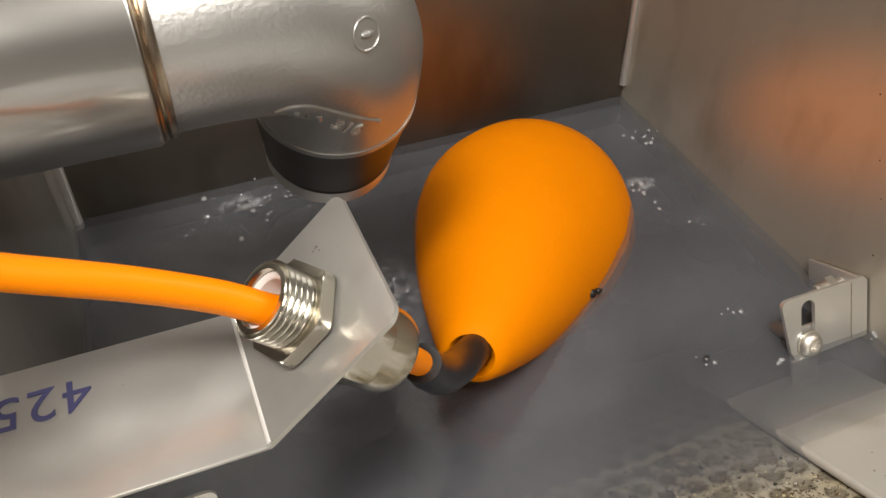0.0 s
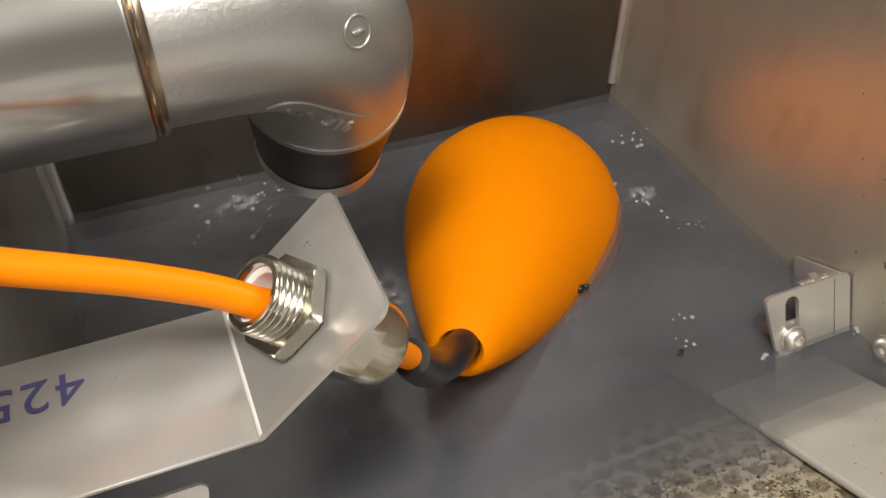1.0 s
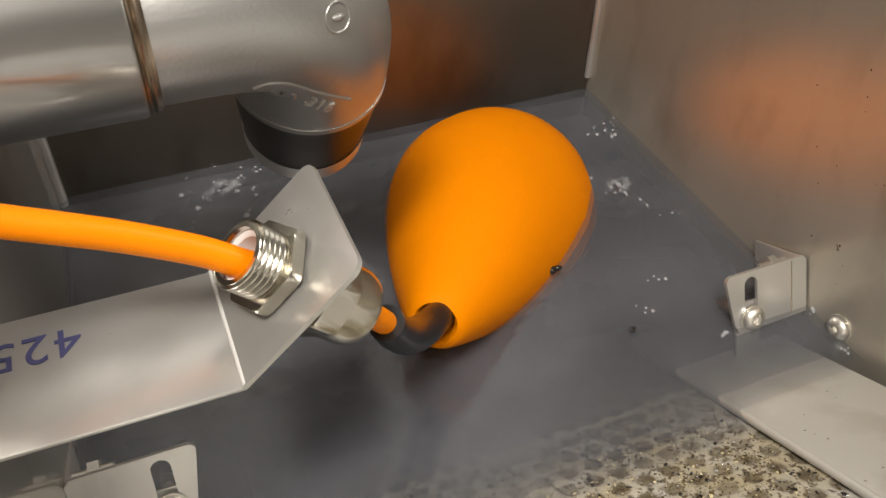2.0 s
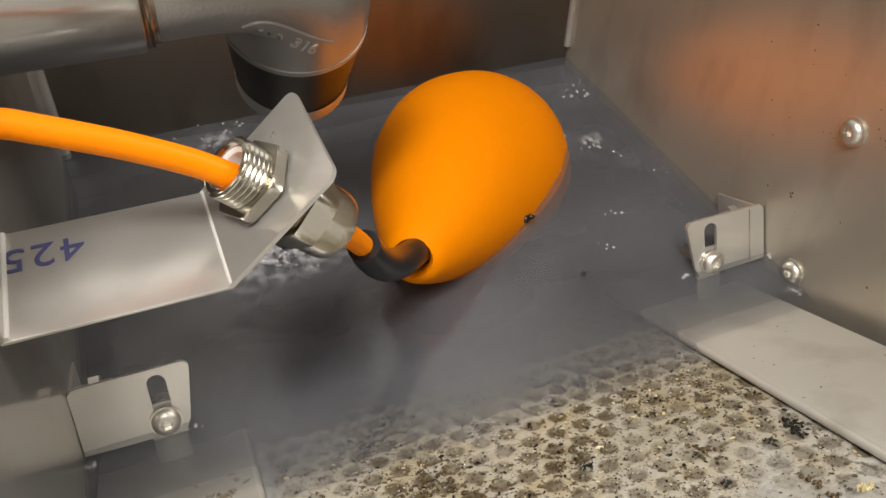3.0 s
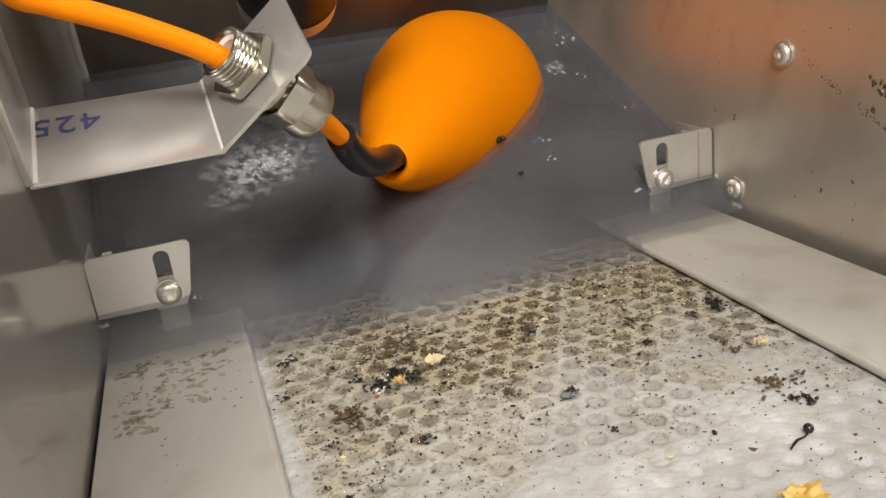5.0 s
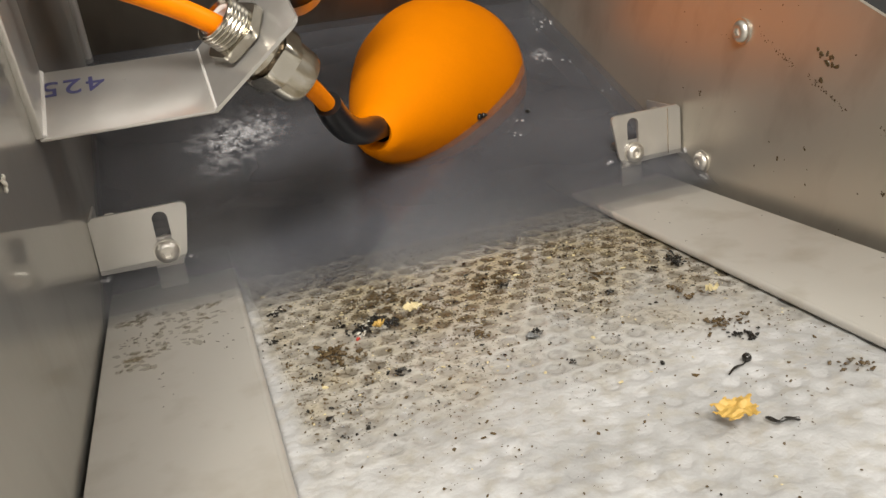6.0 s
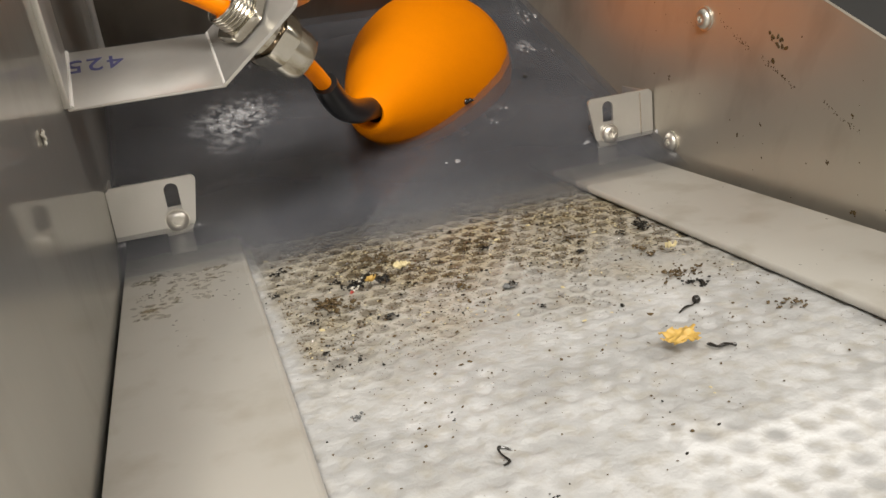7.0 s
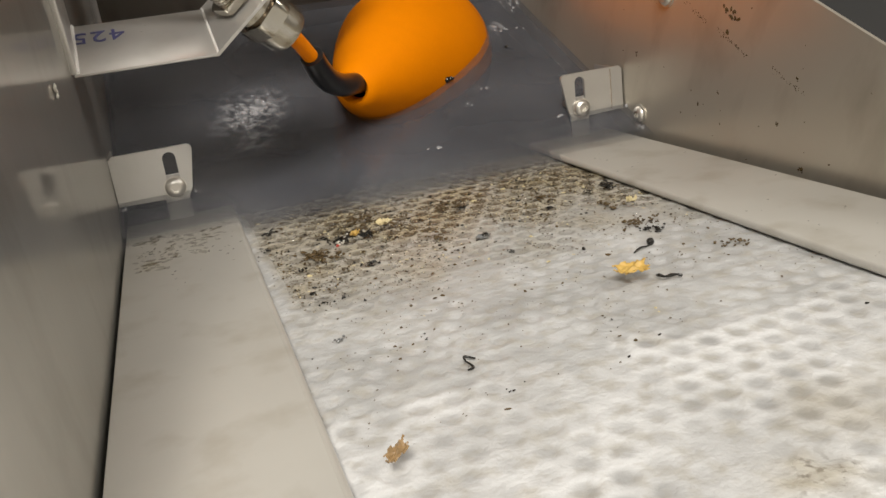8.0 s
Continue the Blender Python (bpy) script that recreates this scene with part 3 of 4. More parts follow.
def cable_gland():
    t = thing("cable_gland", frame_of(GLAND, GUP), "nickel-plated brass cable gland screwed through the arm's plate", "cable gland")
    part("threaded_stem", thread(0.0101, -0.001, 0.0125, 0.0018, 0.0009), NICKEL, t)
    part("insert", lathe([(0.0060, 0.001), (0.0079, 0.001), (0.0079, 0.0105), (0.0074, 0.0115), (0.0066, 0.0112), (0.0060, 0.0105)], 40, True), WHITE, t, "white plastic sealing insert")
    part("locknut", hexagon(0.0122, 0.0007, 0.0048, 0.0095), NICKEL, t)
    part("washer", lathe([(0.009, -0.0032), (0.0125, -0.0032), (0.0125, -0.0012), (0.009, -0.0012)], 40, True), RUBBER, t)
    part("collar", lathe([(0.008, -0.0105), (0.0112, -0.0105), (0.0119, -0.0100), (0.0121, -0.0034), (0.008, -0.0034)], 48, True), NICKEL, t)
    # Browner steel paints the shade in the groove below the collar.
    part("neck_ring", lathe([(0.006, -0.0120), (0.0100, -0.0120), (0.0100, -0.0103), (0.006, -0.0103)], 40, True), BROWNED, t)
    part("body_nut", hexagon(0.0124, -0.0205, -0.0118, 0.006), NICKEL, t, m=pose(0, 0, 0, 0, 0, 18))
    part("dome_nut", lathe([(0.0050, -0.0300), (0.0056, -0.0322), (0.0098, -0.0322), (0.0113, -0.0316), (0.0120, -0.0298), (0.0122, -0.0270), (0.0122, -0.0203), (0.006, -0.0203)], 48, True), NICKEL, t)
    part("seal", lathe([(0.0040, -0.0310), (0.0072, -0.0310), (0.0072, -0.0326), (0.0040, -0.0326)], 32, True), RUBBER, t, "black rubber seal round the cable")
    return t


cable_gland()


def cable_and_float():
    """The float hangs on its cable, so cable, boot and body are one thing."""
    n = Vector((0.0854, 0.1835, 0.0325))
    d = Vector((0.543, 0.759, -0.360)).normalized()
    t = thing("float_switch", frame_of(n, d), "orange pear-shaped plastic float on a cable, half sunk in water", "float switch")
    inv = t.matrix_basis.inverted()
    prof = [(0.0068, 0.010), (0.0074, 0.002), (0.0090, 0.0), (0.0112, 0.0012), (0.0140, 0.006), (0.0182, 0.016), (0.0232, 0.029), (0.0288, 0.044), (0.0352, 0.062), (0.0415, 0.080), (0.0480, 0.100), (0.0545, 0.122), (0.0582, 0.145), (0.0562, 0.165), (0.0480, 0.183), (0.0330, 0.1955), (0.0150, 0.2005), (0, 0.202)]
    part("body", lathe(prof, 72), ORANGE, t)
    p_in, p_out = GLAND + GUP * 0.0135, GLAND - GUP * 0.030
    cable = [inv @ Vector(p) for p in ((-0.046, 0.10, 0.31), (-0.0515, 0.130, 0.225), (-0.0515, 0.1455, 0.176), (-0.0475, 0.149, 0.1555), (-0.038, 0.149, 0.1500), (-0.026, 0.148, 0.1448), (-0.013, 0.1475, 0.1384), (0.003, 0.1465, 0.1295), tuple(p_in + Vector((0.002, -0.001, -0.0042))), tuple(GLAND), tuple(p_out), (0.0500, 0.1505, 0.0830), (0.0575, 0.1570, 0.0690))]
    part("cable", tube(cable, [0.0041] * len(cable), 24), CABLE, t, "smooth orange cable")
    boot = [inv @ Vector(p) for p in ((0.0552, 0.1540, 0.0745), (0.0595, 0.1585, 0.0640), (0.0668, 0.1652, 0.0515), (0.0770, 0.1745, 0.0415), (0.0905, 0.188, 0.0330))]
    part("boot", tube(boot, [0.0062, 0.0066, 0.0068, 0.0066, 0.0062], 24), RUBBER, t, "black rubber bend-protection boot")
    local = inv @ Vector((0.1584, 0.2192, 0.0053))
    radius = np.interp(local.z, [z for _, z in prof[2:]], [r for r, _ in prof[2:]])
    side = Vector((local.x, local.y, 0)).normalized() * float(radius)
    spot = t.matrix_basis @ Vector((side.x, side.y, local.z))
    bm = bmesh.new()
    for k, (dx, dz, r) in enumerate(((0, 0, 0.0021), (0.0028, 0.0004, 0.0015), (-0.002, -0.0006, 0.0012), (0.0048, 0.0003, 0.0008))):
        bmesh.ops.create_icosphere(bm, subdivisions=2, radius=r, matrix=Matrix.Translation(inv @ (spot + Vector((dx, 0, dz)))))
    for v in bm.verts:
        v.co += Vector((noise.noise(v.co * 900), noise.noise(v.co * 900 + Vector((9, 0, 0))), 0)) * 0.0005
    part("dirt_spot", bm, BLACK, t, "small black dirt spot")
    return t


cable_and_float()


# ---- inlet pipe ----
def on_surface(tree, origin, normal, along, u, v):
    """The place on a mesh under (u, v) of a plane laid against it."""
    m = frame_of(Vector(origin) - Vector(PIPE_AT), normal, along)
    place = m @ Vector((u, v, 0.02))
    hit = tree.ray_cast(place, -Vector(normal).normalized())[0]
    return hit if hit is not None else m @ Vector((u, v, 0))


def emboss(elbow):
    """Raised casting marks: a ring, and a framed row of worn characters that cannot be read."""
    bm = bmesh.new()
    bm.from_mesh(elbow.data)
    tree = BVHTree.FromBMesh(bm)
    bm.free()
    ring = [on_surface(tree, *MARK_RING, 0.0046 * math.cos(k * math.pi / 10), 0.0046 * math.sin(k * math.pi / 10)) for k in range(21)]
    part("cast_ring", tube(ring, [0.00045 + 0.0002 * noise.noise((k * 0.9, 5, 0)) for k in range(21)], 8), CAST, elbow)
    part("cast_stud", tube([on_surface(tree, *MARK_RING, a, 0) for a in (-0.0022, 0, 0.0022)], [0.0006, 0.0013, 0.0006], 10), CAST, elbow)
    rim = [(-0.0185, -0.0030), (-0.0160, 0.0012), (-0.0110, 0.0030), (-0.0055, 0.0026), (0.0055, 0.0014), (0.0170, 0.0002)]
    part("cast_frame", tube([on_surface(tree, *MARK_TEXT, u, v) for u, v in rim], [0.0008] * 6, 8), CAST, elbow)
    rng = random.Random(4)
    cu = bpy.data.curves.new("cast_number", "FONT")
    cu.body, cu.size, cu.extrude, cu.align_x, cu.align_y, cu.offset = "316", 0.0072, 0.0007, "CENTER", "CENTER", 0.0001
    tmp = new("cast_number", cu)
    bpy.context.view_layer.update()
    me = bpy.data.meshes.new_from_object(tmp.evaluated_get(bpy.context.evaluated_depsgraph_get()))
    bpy.data.objects.remove(tmp)
    for v in me.vertices:
        v.co = on_surface(tree, *MARK_TEXT, v.co.x + 0.0075, v.co.y - 0.0042) + Vector(MARK_TEXT[1]).normalized() * v.co.z
    me.materials.clear()
    me.materials.append(BOLT)
    ob = new("cast_number", me)
    ob.parent = elbow
    for u in (-0.0105, -0.0065, -0.0025):
        a, w = rng.uniform(-0.0012, 0.0012), rng.uniform(0.0010, 0.0018)
        part("cast_bar", tube([on_surface(tree, *MARK_TEXT, u - a, -0.0042 - w), on_surface(tree, *MARK_TEXT, u, -0.0042), on_surface(tree, *MARK_TEXT, u + a, -0.0042 + w)], [0.0009] * 3, 8), CAST, elbow)


def pipe():
    t = thing("inlet_pipe", pose(*PIPE_AT), "stainless steel inlet pipe with a cast elbow pointing down", "pipe")
    part("straight_pipe", lathe([(0.030, -0.30), (0.030, -0.0008), (0.0294, 0.0), (0.026, 0.0004)], 72), PIPE, t, m=pose(0, 0, 0, 0, 90))
    part("weld_ring", lathe([(0.026, 0.0), (0.0284, 0.0), (0.0291, 0.0008), (0.0284, 0.0016), (0.0292, 0.0026), (0.0286, 0.0036), (0.0284, 0.0044), (0.026, 0.0048)], 72, True), BROWNED, t, "heat-tinted threaded joint", m=pose(0, 0, 0, 0, 90))
    elbow = part("elbow", tube([(0.002, 0, 0), (0.026, 0, 0), (0.044, 0.0015, -0.003), (0.0555, 0.0065, -0.0125), (0.058, 0.0125, -0.0255), (0.058, 0.018, -0.038)], [0.0272, 0.0275, 0.0282, 0.0286, 0.0286, 0.0284], 56, False), CAST, t, "grainy cast steel elbow")
    emboss(elbow)
    part("rim", tube([(0.058, 0.0172, -0.0362), (0.058, 0.0181, -0.0382)], [0.0288, 0.0288], 56), CAST, t)
    part("spout", tube([(0.058, 0.018, -0.038), (0.058, 0.025, -0.053), (0.058, 0.033, -0.070)], [0.0281, 0.0262, 0.0236], 56, False), DARKTUBE, t, "outlet coloured with the dark water it mirrors")
    # Ring added to give the bright slivers of light at the tube's end.
    part("outlet_glint_ring", tube([(0.058, 0.0315, -0.067), (0.058, 0.0350, -0.0745)], [0.0246, 0.0241], 56, False), BOLT, t, "bright steel ring added for the glint at the outlet")
    return t


pipe()


# ---- dirt, crumbs and foam ----
def crumbs(items, seed):
    """Uneven small lumps, joined: items are (place, size, flatness, lengthening)."""
    rng = random.Random(seed)
    base = bmesh.new()
    bmesh.ops.create_icosphere(base, subdivisions=1, radius=1)
    bv = [v.co.copy() for v in base.verts]
    bf = [[v.index for v in f.verts] for f in base.faces]
    base.free()
    co, faces = [], []
    for p, size, flat, long in items:
        a = rng.uniform(0, 6.28)
        o = len(co)
        for v in bv:
            k = size * rng.uniform(0.55, 1.25)
            x, y = v.x * k * long, v.y * k
            co.append((p[0] + x * math.cos(a) - y * math.sin(a), p[1] + x * math.sin(a) + y * math.cos(a), p[2] + v.z * k * flat))
        faces += [[i + o for i in f] for f in bf]
    bm = bmesh.new()
    vs = [bm.verts.new(c) for c in co]
    for f in faces:
        bm.faces.new([vs[i] for i in f])
    return bm


def scatter():
    rng = random.Random(5)
    for name, mat, count, big, label in (("black_crumbs", BLACK, 2200, 0.0006, "scattered wet black food crumbs on the fleece"), ("brown_crumbs", BROWN, 11000, 0.00046, "scattered brown food crumbs on the fleece"), ("pale_crumbs", PALE, 1200, 0.0005, "scattered pale yellow food crumbs on the fleece")):
        items = []
        while len(items) < count:
            x, y = rng.uniform(0.002, 0.192), rng.uniform(-0.30, 0.03)
            p = dirt_at(x, y) ** 2 * (0.35 + 0.65 * (noise.noise((x * 70, y * 70, 4)) > 0)) + (0.09 if name == "brown_crumbs" else 0.03) * max(0, min(1, (y + 0.25) / 0.12)) * (0.4 + (noise.noise((x * 35, y * 35, 14)) > 0.05))
            if rng.random() < p:
                s = big * min(1.6, rng.lognormvariate(-0.95, 0.55))
                items.append(((x, y, s * 0.2), s, rng.uniform(0.4, 0.9), rng.uniform(1, 2.2)))
        ob = link_mesh(name, crumbs(items, count), mat)
        ob.matrix_basis = SLOPE
        tagged(ob, label, "crumbs", kind="stuff")
    # Tiny clear beads added to give the wet fleece its glints.
    items = []
    while len(items) < 700:
        x, y = rng.uniform(0.006, 0.19), rng.uniform(-0.16, 0.02)
        if rng.random() < dirt_at(x, y):
            items.append(((x, y, 0.0003), rng.uniform(0.0002, 0.0005), 0.6, rng.uniform(1, 1.6)))
    ob = link_mesh("glint_beads", crumbs(items, 41), BUBBLE)
    ob.matrix_basis = SLOPE
    tagged(ob, "clear beads added for the glints on the wet, dirty fleece", "water beads", kind="stuff")
    items = [((rng.uniform(-0.05, -0.002), rng.gauss(-0.02, 0.03), 0.0046), rng.uniform(0.0002, 0.0006), 0.25, rng.uniform(1, 3)) for _ in range(50)]
    items += [((-0.044 + rng.gauss(0, 0.006), -0.021 + rng.gauss(0, 0.0035), 0.0047), rng.uniform(0.0002, 0.0006), 0.2, 1.8) for _ in range(40)]
    for x, y, w, h, n in ((-0.0475, 0.0035, 0.0035, 0.0022, 26), (-0.040, 0.008, 0.002, 0.0012, 9), (-0.030, -0.004, 0.008, 0.006, 30), (-0.022, -0.010, 0.010, 0.010, 40), (-0.047, -0.038, 0.004, 0.006, 36), (-0.034, -0.032, 0.008, 0.003, 26), (-0.014, 0.004, 0.006, 0.002, 12)):
        items += [((x + rng.gauss(0, w), y + rng.gauss(0, h), 0.0045), rng.uniform(0.0006, 0.0019), 0.05, rng.uniform(1, 2.2)) for _ in range(n)]
    items = [i for i in items if -0.053 < i[0][0] < -0.002]
    items += [((rng.uniform(0.196, 0.249), rng.uniform(-0.3, 0.0), 0.0046), rng.uniform(0.0002, 0.0005), 0.3, 1.5) for _ in range(35)]
    ob = link_mesh("ledge_dirt", crumbs(items, 3), SMEAR)
    ob.matrix_basis = SLOPE
    tagged(ob, "brown dirt specks dried on the ledges", "dirt", kind="stuff")


scatter()


CRUMBS = {}


def crumb_mesh(mat, kind):
    """One of a few lumpy crumb shapes, shared."""
    if (mat.name, kind) not in CRUMBS:
        rng = random.Random(kind)
        bm = bmesh.new()
        bmesh.ops.create_icosphere(bm, subdivisions=2, radius=1)
        for v in bm.verts:
            v.co *= 0.8 + 1.1 * noise.noise(v.co * 2.4 + Vector((kind * 7, 0, 0)))
            v.co.x *= 1.0 + 0.35 * kind
        me = bpy.data.meshes.new("crumb")
        bm.to_mesh(me)
        bm.free()
        me.polygons.foreach_set("use_smooth", [True] * len(me.polygons))
        me.materials.append(mat)
        CRUMBS[mat.name, kind] = me
    return CRUMBS[mat.name, kind]


def lump(name, x, y, size, mat, label, seed, count=7, spread=1.0, long=1.6):
    """A clump of crumbs stuck together on the screen."""
    rng = random.Random(seed)
    t = thing(name, SLOPE @ pose(x, y, 0.0002), label, "food scrap", "food scraps on the fleece")
    for _ in range(int(count * 2.6)):
        ob = new("crumb", crumb_mesh(mat, rng.randrange(4)))
        s = size * rng.uniform(0.16, 0.5)
        ob.parent = t
        ob.matrix_basis = pose(rng.gauss(0, size * spread), rng.gauss(0, size * spread), abs(rng.gauss(0, size * 0.4)) + s * 0.3, rng.uniform(-30, 30), rng.uniform(-30, 30), rng.uniform(0, 360)) @ Matrix.Diagonal((s, s, s * 0.7, 1))
    return t


for k, (x, y, s, c) in enumerate(((0.0163, -0.0849, 0.0016, 5), (0.0458, -0.0989, 0.0014, 9), (0.0505, -0.0487, 0.0018, 14), (0.045, -0.053, 0.0013, 10), (0.0136, -0.0163, 0.0017, 9), (0.0078, -0.0452, 0.0012, 7), (0.1864, -0.0622, 0.0016, 10), (0.1721, -0.0675, 0.0013, 4), (0.1106, -0.0459, 0.0012, 7), (0.1012, -0.0952, 0.0013, 6), (0.1661, -0.1402, 0.0019, 4), (0.161, -0.137, 0.0014, 5), (0.036, -0.047, 0.0013, 8), (0.0169, -0.1302, 0.0011, 3), (0.0266, -0.1277, 0.0008, 2), (0.1831, -0.0672, 0.0017, 6), (0.1018, -0.1234, 0.0011, 4), (0.144, -0.078, 0.0013, 6), (0.0411, -0.1859, 0.0006, 2), (0.0506, -0.2351, 0.0008, 2), (0.0435, -0.0560, 0.0018, 12), (0.0540, -0.0560, 0.0018, 12), (0.0385, -0.0555, 0.0016, 8))):
    lump("black_scrap", x, y, s, BLACK, "wet black clump of food scraps on the fleece", 20 + k, c)
for k, (x, y, s, c) in enumerate(((0.028, -0.072, 0.0022, 26), (0.070, -0.040, 0.0018, 7), (0.105, -0.035, 0.0020, 9), (0.150, -0.060, 0.0020, 9), (0.168, -0.095, 0.0020, 9), (0.083, -0.085, 0.0014, 10), (0.165, -0.128, 0.0018, 14), (0.178, -0.175, 0.0016, 8), (0.058, -0.030, 0.0022, 16))):
    lump("brown_scrap", x, y, s, BROWN, "brown mushy clump of food scraps on the fleece", 60 + k, c, 2.3)
lump("grey_scrap", 0.1003, -0.0981, 0.0024, PEBBLE, "flat grey wet scrap on the fleece", 90, 3, 0.5)
lump("grey_scrap", 0.0140, -0.1686, 0.0016, PEBBLE, "small grey wet scrap on the fleece", 91, 3, 0.5)
for k, (x, y) in enumerate(((0.0455, -0.0525), (0.0515, -0.0575), (0.0150, -0.0150), (0.0420, -0.0590))):
    lump("pale_scrap", x, y, 0.0013, CHALK, "small pale scraps among black crumbs on the fleece", 110 + k, 5)
lump("red_scrap", 0.0389, -0.0623, 0.0011, RED, "small red food scrap on the fleece", 80, 3, 0.6)


def flake(x, y, w, h, mat, label, seed, turn):
    """A thin crumpled flake, such as an onion skin."""
    bm = bmesh.new()
    n = 22
    vs = {}
    for i in range(n + 1):
        for j in range(n + 1):
            u, v = i / n * 2 - 1, j / n * 2 - 1
            a = math.atan2(v, u)
            if math.hypot(u, v) < 0.74 + 0.42 * noise.noise((math.cos(a) * 2.2, math.sin(a) * 2.2, seed)):
                z = 0.0012 + 0.0015 * noise.noise((u * 2.4, v * 2.4, seed)) + 0.0012 * noise.noise((u * 6, v * 6, seed))
                vs[i, j] = bm.verts.new((u * w, v * h, max(0.0003, z)))
    for (i, j) in list(vs):
        q = [(i, j), (i + 1, j), (i + 1, j + 1), (i, j + 1)]
        if all(k in vs for k in q):
            bm.faces.new([vs[k] for k in q])
    bmesh.ops.delete(bm, geom=[v for v in bm.verts if not v.link_faces], context="VERTS")
    bmesh.ops.solidify(bm, geom=bm.faces[:], thickness=0.0004)
    ob = link_mesh("yellow_flake", bm, mat, closed=False)
    ob.matrix_basis = SLOPE @ pose(x, y - 0.004, LEVEL + 0.0005, 0, 0, turn)
    return tagged(ob, label, "food scrap", "food scraps on the fleece")


flake(0.1252, -0.1795, 0.0100, 0.0080, YELLOW, "crumpled orange-yellow onion skin flake on the fleece", 2, 10)
flake(0.0655, -0.0508, 0.0052, 0.0048, PALE, "pale yellow flake lying among black crumbs", 5, 40)
flake(0.0481, -0.0593, 0.0026, 0.0030, YELLOW, "small curled yellow flake among black crumbs", 7, 80)
flake(0.1738, -0.1031, 0.0034, 0.0014, PALE, "thin white sliver on the fleece", 9, -10)
flake(0.0092, -0.2517, 0.0075, 0.0030, SHELL, "shiny brown shell fragment on the fleece", 2, 50)


def curl(x, y, pts, r, label, head=0.0):
    bm = tube([(a, b, r + c) for a, b, c in pts], [r * (0.7 + 0.5 * (k % 2)) for k in range(len(pts))], 8)
    if head:
        bmesh.ops.create_icosphere(bm, subdivisions=2, radius=head, matrix=Matrix.Translation((pts[-1][0], pts[-1][1], head * 0.8)))
    ob = link_mesh("curled_scrap", bm, BLACK)
    ob.matrix_basis = SLOPE @ pose(x, y, 0.0003)
    return tagged(ob, label, "food scrap", "food scraps on the fleece")


curl(0.1491, -0.1567, ((-0.008, -0.003, 0), (-0.004, -0.001, 0.0006), (0, 0, 0.0002), (0.003, 0.002, 0)), 0.0004, "black stalk with a round head on the fleece", 0.0017)
curl(0.1371, -0.1909, ((-0.0032, 0.0048, 0), (-0.0034, 0.0026, 0.0008), (-0.0022, 0.0006, 0.0006), (0.0006, 0.0010, 0.0004), (0.0024, -0.0002, 0.0006), (0.0042, -0.0004, 0)), 0.0006, "short bent black stalk on the fleece")
curl(0.0455, -0.2120, ((-0.001, -0.004, 0), (0.0012, -0.003, 0), (0, 0.0, 0.001), (0.001, 0.004, 0.0006), (0.004, 0.002, 0)), 0.0004, "thin dark hooked thread on the fleece")


def wall_specks():
    rng = random.Random(11)
    items = []

    def speck(y, z, s, flat=0.3):
        items.append(((y, z, 0.0001), s, flat, rng.uniform(1, 1.8)))

    for y, z, s in ((0.088, 0.101, 0.0016), (0.079, 0.0997, 0.002), (0.0815, 0.103, 0.0013), (0.0811, 0.091, 0.0013), (0.0889, 0.043, 0.001), (0.0296, 0.0661, 0.0009), (0.0065, 0.0545, 0.0012), (0.1542, 0.0408, 0.0009), (0.0766, 0.0579, 0.0008), (0.0273, 0.0937, 0.0008)):
        for _ in range(4):
            speck(y + rng.gauss(0, s * 0.6), z + rng.gauss(0, s * 0.6), s * rng.uniform(0.4, 0.9))
    for (y0, z0), (y1, z1), n in (((0.1258, 0.0914), (0.098, 0.088), 40), ((0.0905, 0.089), (0.0619, 0.0864), 60), ((0.047, 0.090), (0.02, 0.089), 40)):
        for _ in range(n):
            k = rng.random()
            speck(y0 + (y1 - y0) * k + rng.gauss(0, 0.0006), z0 + (z1 - z0) * k + rng.gauss(0, 0.0007), rng.uniform(0.0001, 0.0004))
    for _ in range(60):
        speck(rng.uniform(-0.1, 0.2), rng.uniform(0.015, 0.12), rng.uniform(0.0002, 0.0005))
    bm = crumbs(items, 9)
    bm.transform(Matrix(((0, 0, -1, XR), (1, 0, 0, 0), (0, 1, 0, 0), (0, 0, 0, 1))))
    tagged(link_mesh("wall_dirt", bm, BROWN), "dark dirt specks splashed on the steel wall", "dirt", kind="stuff")


wall_specks()


def wall_crumb():
    """A pale crumb of four lobes stuck to the reflecting wall."""
    t = thing("pale_scrap", pose(wall_x(0.056) + 0.0004, 0.056, 0.132, 0, 90, 0), "small pale crumb stuck to the reflecting steel wall", "food scrap")
    for k, (x, y) in enumerate(((0.0011, 0.0010), (-0.0012, 0.0009), (0.0010, -0.0012), (-0.0009, -0.0011), (0, 0))):
        ob = new("crumb", crumb_mesh(CHALK, k % 4))
        ob.parent = t
        ob.matrix_basis = pose(x, y, 0.0003, 10 * k, 0, 70 * k) @ Matrix.Diagonal((0.0011, 0.0011, 0.0006, 1))


wall_crumb()


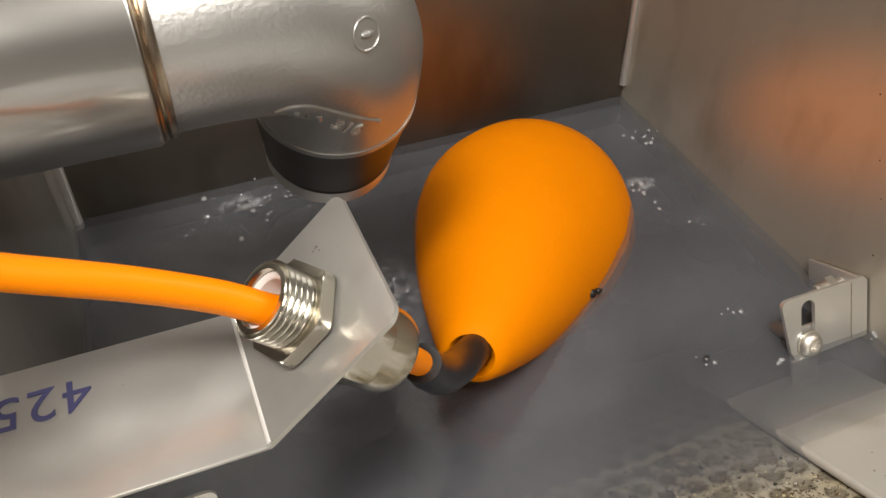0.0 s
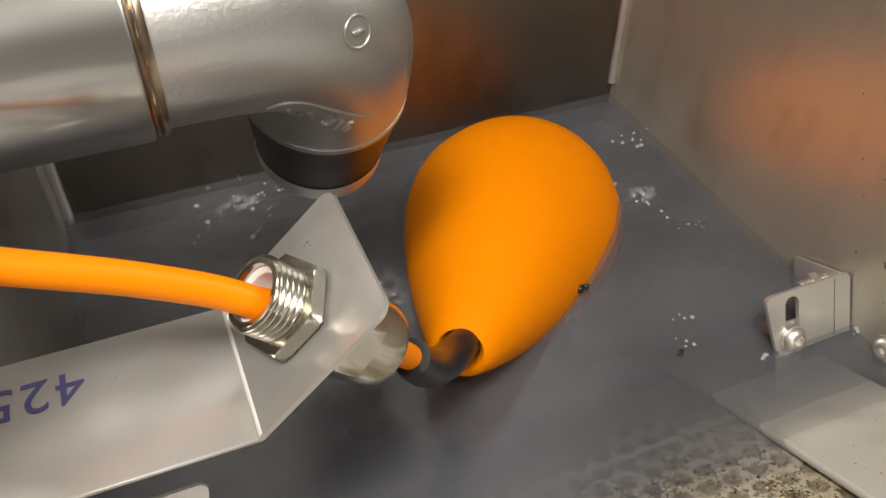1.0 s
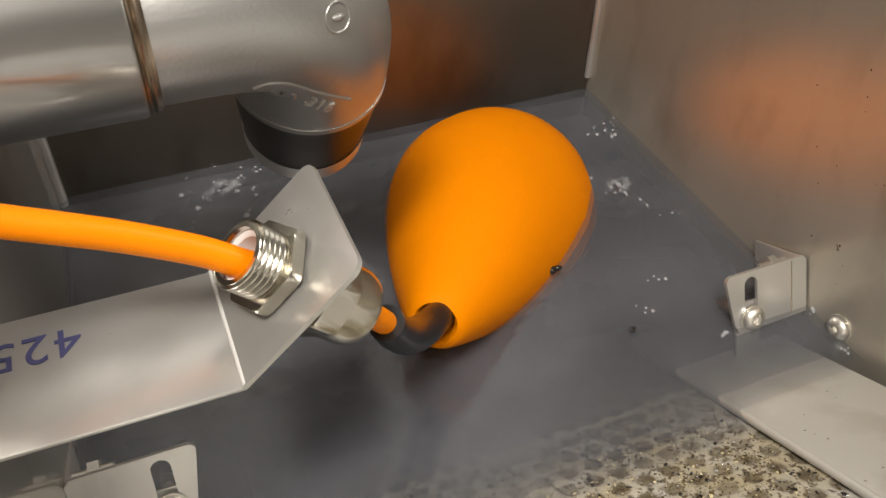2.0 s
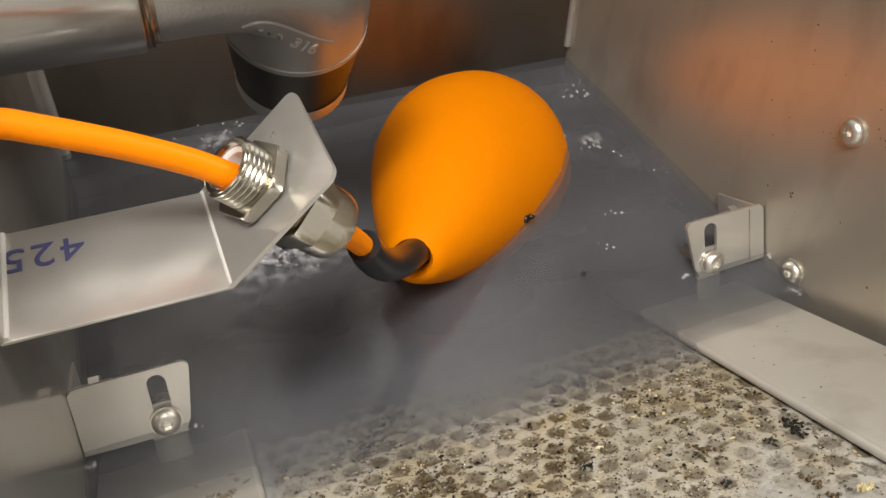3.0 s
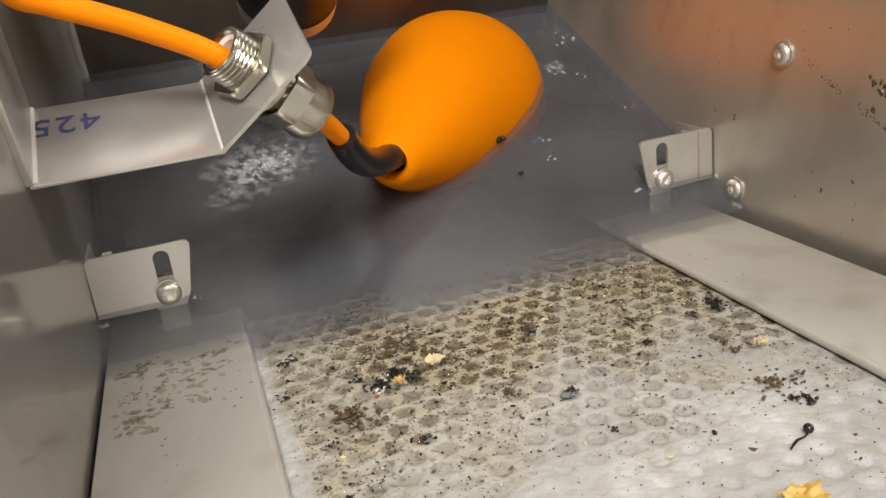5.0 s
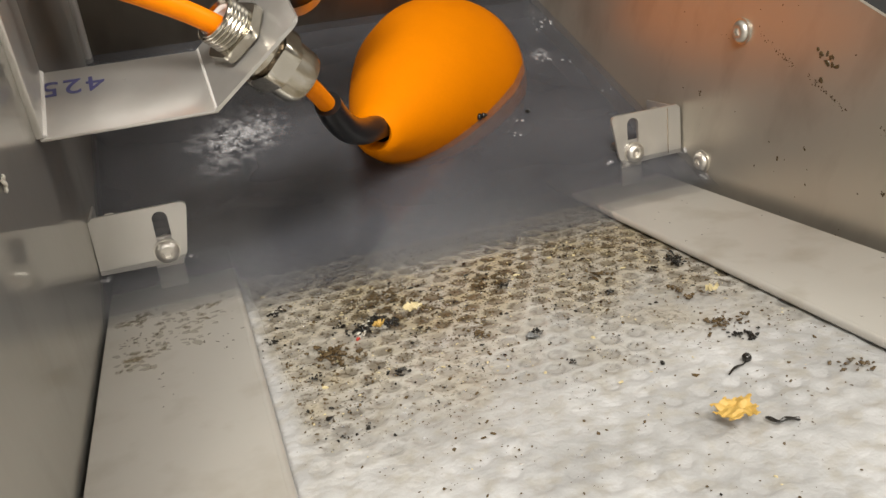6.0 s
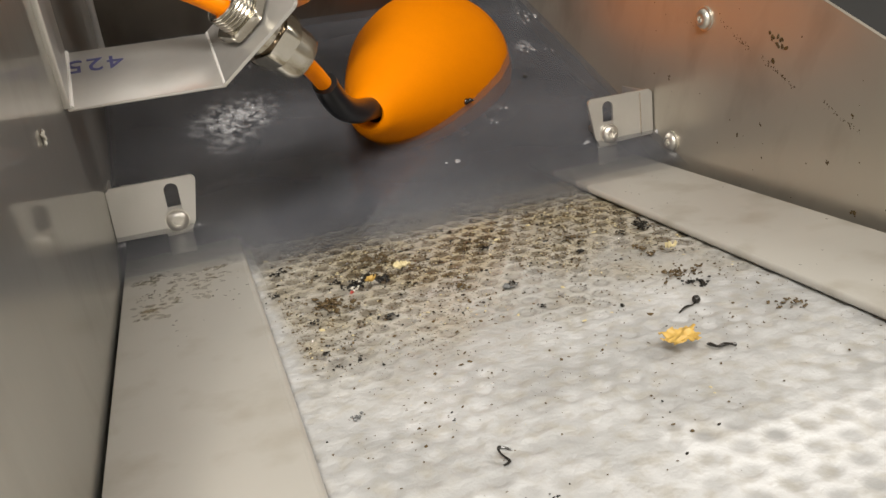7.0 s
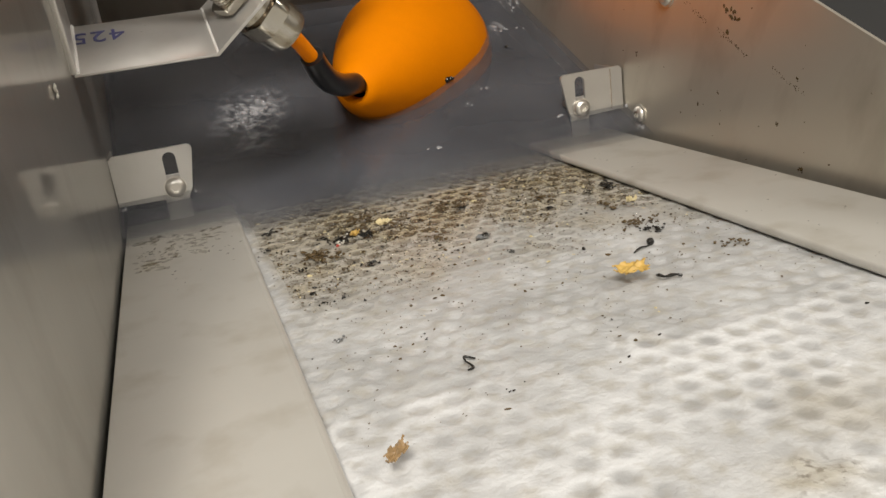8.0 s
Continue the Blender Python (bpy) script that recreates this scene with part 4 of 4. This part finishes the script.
def bubbles(name, count, spread, sizes, seed, label, film=0.0):
    """A raft of bubbles lying on the water, dense in its middle."""
    rng = random.Random(seed)
    bm = bmesh.new()
    for _ in range(count):
        r = rng.uniform(*sizes) * (1 if rng.random() < 0.8 else 1.7)
        x, y = rng.gauss(0, spread[0]), rng.gauss(0, spread[1])
        bmesh.ops.create_icosphere(bm, subdivisions=1 if r < 0.0007 else 2, radius=r, matrix=Matrix.Translation((x, y, r * 0.25)) @ Matrix.Diagonal((1, 1, 0.75, 1)))
    ob = link_mesh(name, bm, BUBBLE)
    if film:
        bm = bmesh.new()
        thick, rings = [], []
        for i in range(9):
            ring = []
            for k in range(40):
                a, q = k * math.pi / 20, i / 8
                r = q * film * (1 + 0.45 * noise.noise((math.cos(a) * 1.3, math.sin(a) * 1.3, seed)))
                ring.append(bm.verts.new((r * math.cos(a), 0.65 * r * math.sin(a), 0.0012)))
                thick.append((1 - q) ** 0.7)
            rings.append(ring)
        for p, q in zip(rings, rings[1:]):
            for k in range(40):
                bm.faces.new((p[k], p[(k + 1) % 40], q[(k + 1) % 40], q[k]))
        sheet_ob = part("film", bm, FILM, ob, "thin whitish foam film")
        sheet_ob.data.attributes.new("thick", "FLOAT", "POINT").data.foreach_set("value", thick)
    return tagged(ob, label, "foam", kind="stuff")


def droplets():
    """Clear drops where the water clings to the float, the clamps and the wall."""
    rng = random.Random(8)
    for x, y, n in ((0.1195, 0.1966, 7), (0.125, 0.2, 4), (0.2135, 0.155, 4), (0.2575, 0.152, 5), (-0.055, 0.148, 5), (-0.017, 0.151, 4), (0.257, 0.128, 4)):
        bm = bmesh.new()
        for _ in range(n):
            r = rng.uniform(0.0004, 0.0010)
            bmesh.ops.create_icosphere(bm, subdivisions=2, radius=r, matrix=Matrix.Translation((rng.gauss(0, 0.002), rng.gauss(0, 0.0008), r * 0.4)))
        ob = link_mesh("droplets", bm, BUBBLE)
        ob.matrix_basis = pose(x, y, LEVEL + 0.0004)
        tagged(ob, "clear drops clinging at the waterline", "droplets", kind="stuff")


droplets()


def motions():
    foam = bubbles("foam_raft", 220, (0.011, 0.006), (0.0002, 0.0008), 1, "white raft of small foam bubbles drifting on the water", 0.040)
    walk(foam, [(t, pose(x, y - 0.004, LEVEL + 0.0005, 0, 0, a)) for t, x, y, a in ((0, 0.058, 0.262, 0), (2.5, 0.047, 0.248, 10), (3.0, 0.044, 0.242, 14), (3.5, 0.043, 0.229, 18), (4.0, 0.040, 0.227, 24), (4.5, 0.0365, 0.232, 30), (5.8, 0.0235, 0.245, 44), (6.5, 0.024, 0.245, 52), (7.0, 0.0190, 0.247, 58), (7.5, 0.022, 0.236, 64), (8.0, 0.028, 0.221, 70))])
    side = bubbles("foam", 14, (0.004, 0.009), (0.0003, 0.0010), 2, "loose bubbles beside the float", 0.010)
    walk(side, [(t, pose(x, y - 0.004, LEVEL + 0.0005, 0, 0, a)) for t, x, y, a in ((0, 0.222, 0.282, 0), (1, 0.223, 0.270, 10), (2.5, 0.225, 0.267, 25), (3.5, 0.226, 0.277, 35), (4.5, 0.224, 0.282, 45), (6.5, 0.226, 0.274, 60), (8, 0.223, 0.280, 75))])
    corner = bubbles("foam", 13, (0.006, 0.004), (0.0003, 0.0010), 3, "loose bubbles in the tank's corner")
    walk(corner, [(t, pose(x, y - 0.004, LEVEL + 0.0005, 0, 0, a)) for t, x, y, a in ((0, 0.2515, 0.322, 0), (1, 0.248, 0.318, 15), (2.5, 0.2465, 0.322, 35), (3.5, 0.2445, 0.326, 50), (4.5, 0.247, 0.318, 65), (6.5, 0.245, 0.322, 80), (8, 0.246, 0.3165, 100))])
    # Pale bubbles and film stand in for glints on the stirred water.
    inlet = bubbles("foam", 45, (0.022, 0.010), (0.0003, 0.0010), 4, "bubbles and film added for the glints on stirred water at the inlet", 0.012)
    walk(inlet, [(t, pose(x, y - 0.004, LEVEL + 0.0005, 0, 0, a)) for t, x, y, a in ((0, 0.028, 0.343, 0), (1, 0.030, 0.338, 15), (3, 0.026, 0.340, 40), (5, 0.030, 0.335, 65), (8, 0.026, 0.338, 100))])
    for k, rows in enumerate((((0, 0.2086, 0.1888), (1, 0.191, 0.1894), (2.5, 0.205, 0.205), (4, 0.190, 0.215), (8, 0.175, 0.205)), ((0, 0.235, 0.245), (1.2, 0.239, 0.238), (3.5, 0.2516, 0.2309), (8, 0.248, 0.215)), ((0, 0.183, 0.170), (3, 0.187, 0.19), (6, 0.172, 0.20), (8, 0.160, 0.19)), ((0, 0.1085, 0.245), (6, 0.1082, 0.2088), (7, 0.1303, 0.1663), (8, 0.1251, 0.152)))):
        ob = bubbles("bubble", 4, (0.002, 0.002), (0.0005, 0.0011), 30 + k, "few clear bubbles drifting on the water")
        walk(ob, [(t, pose(x, y - 0.004, LEVEL + 0.0005)) for t, x, y in rows])
    speck = link_mesh("floating_crumb", crumbs([((0, 0, 0), 0.0013, 0.6, 1.6), ((0.0015, 0.0008, 0), 0.0009, 0.6, 1.5)], 77), BLACK)
    tagged(speck, "black crumb floating on the water", "food scrap")
    walk(speck, [(t, pose(x, y - 0.004, LEVEL + 0.0003)) for t, x, y in ((0, 0.185, 0.172), (3.5, 0.162, 0.178), (4.5, 0.1532, 0.1822), (6, 0.19, 0.22), (8, 0.2175, 0.2531))])


motions()
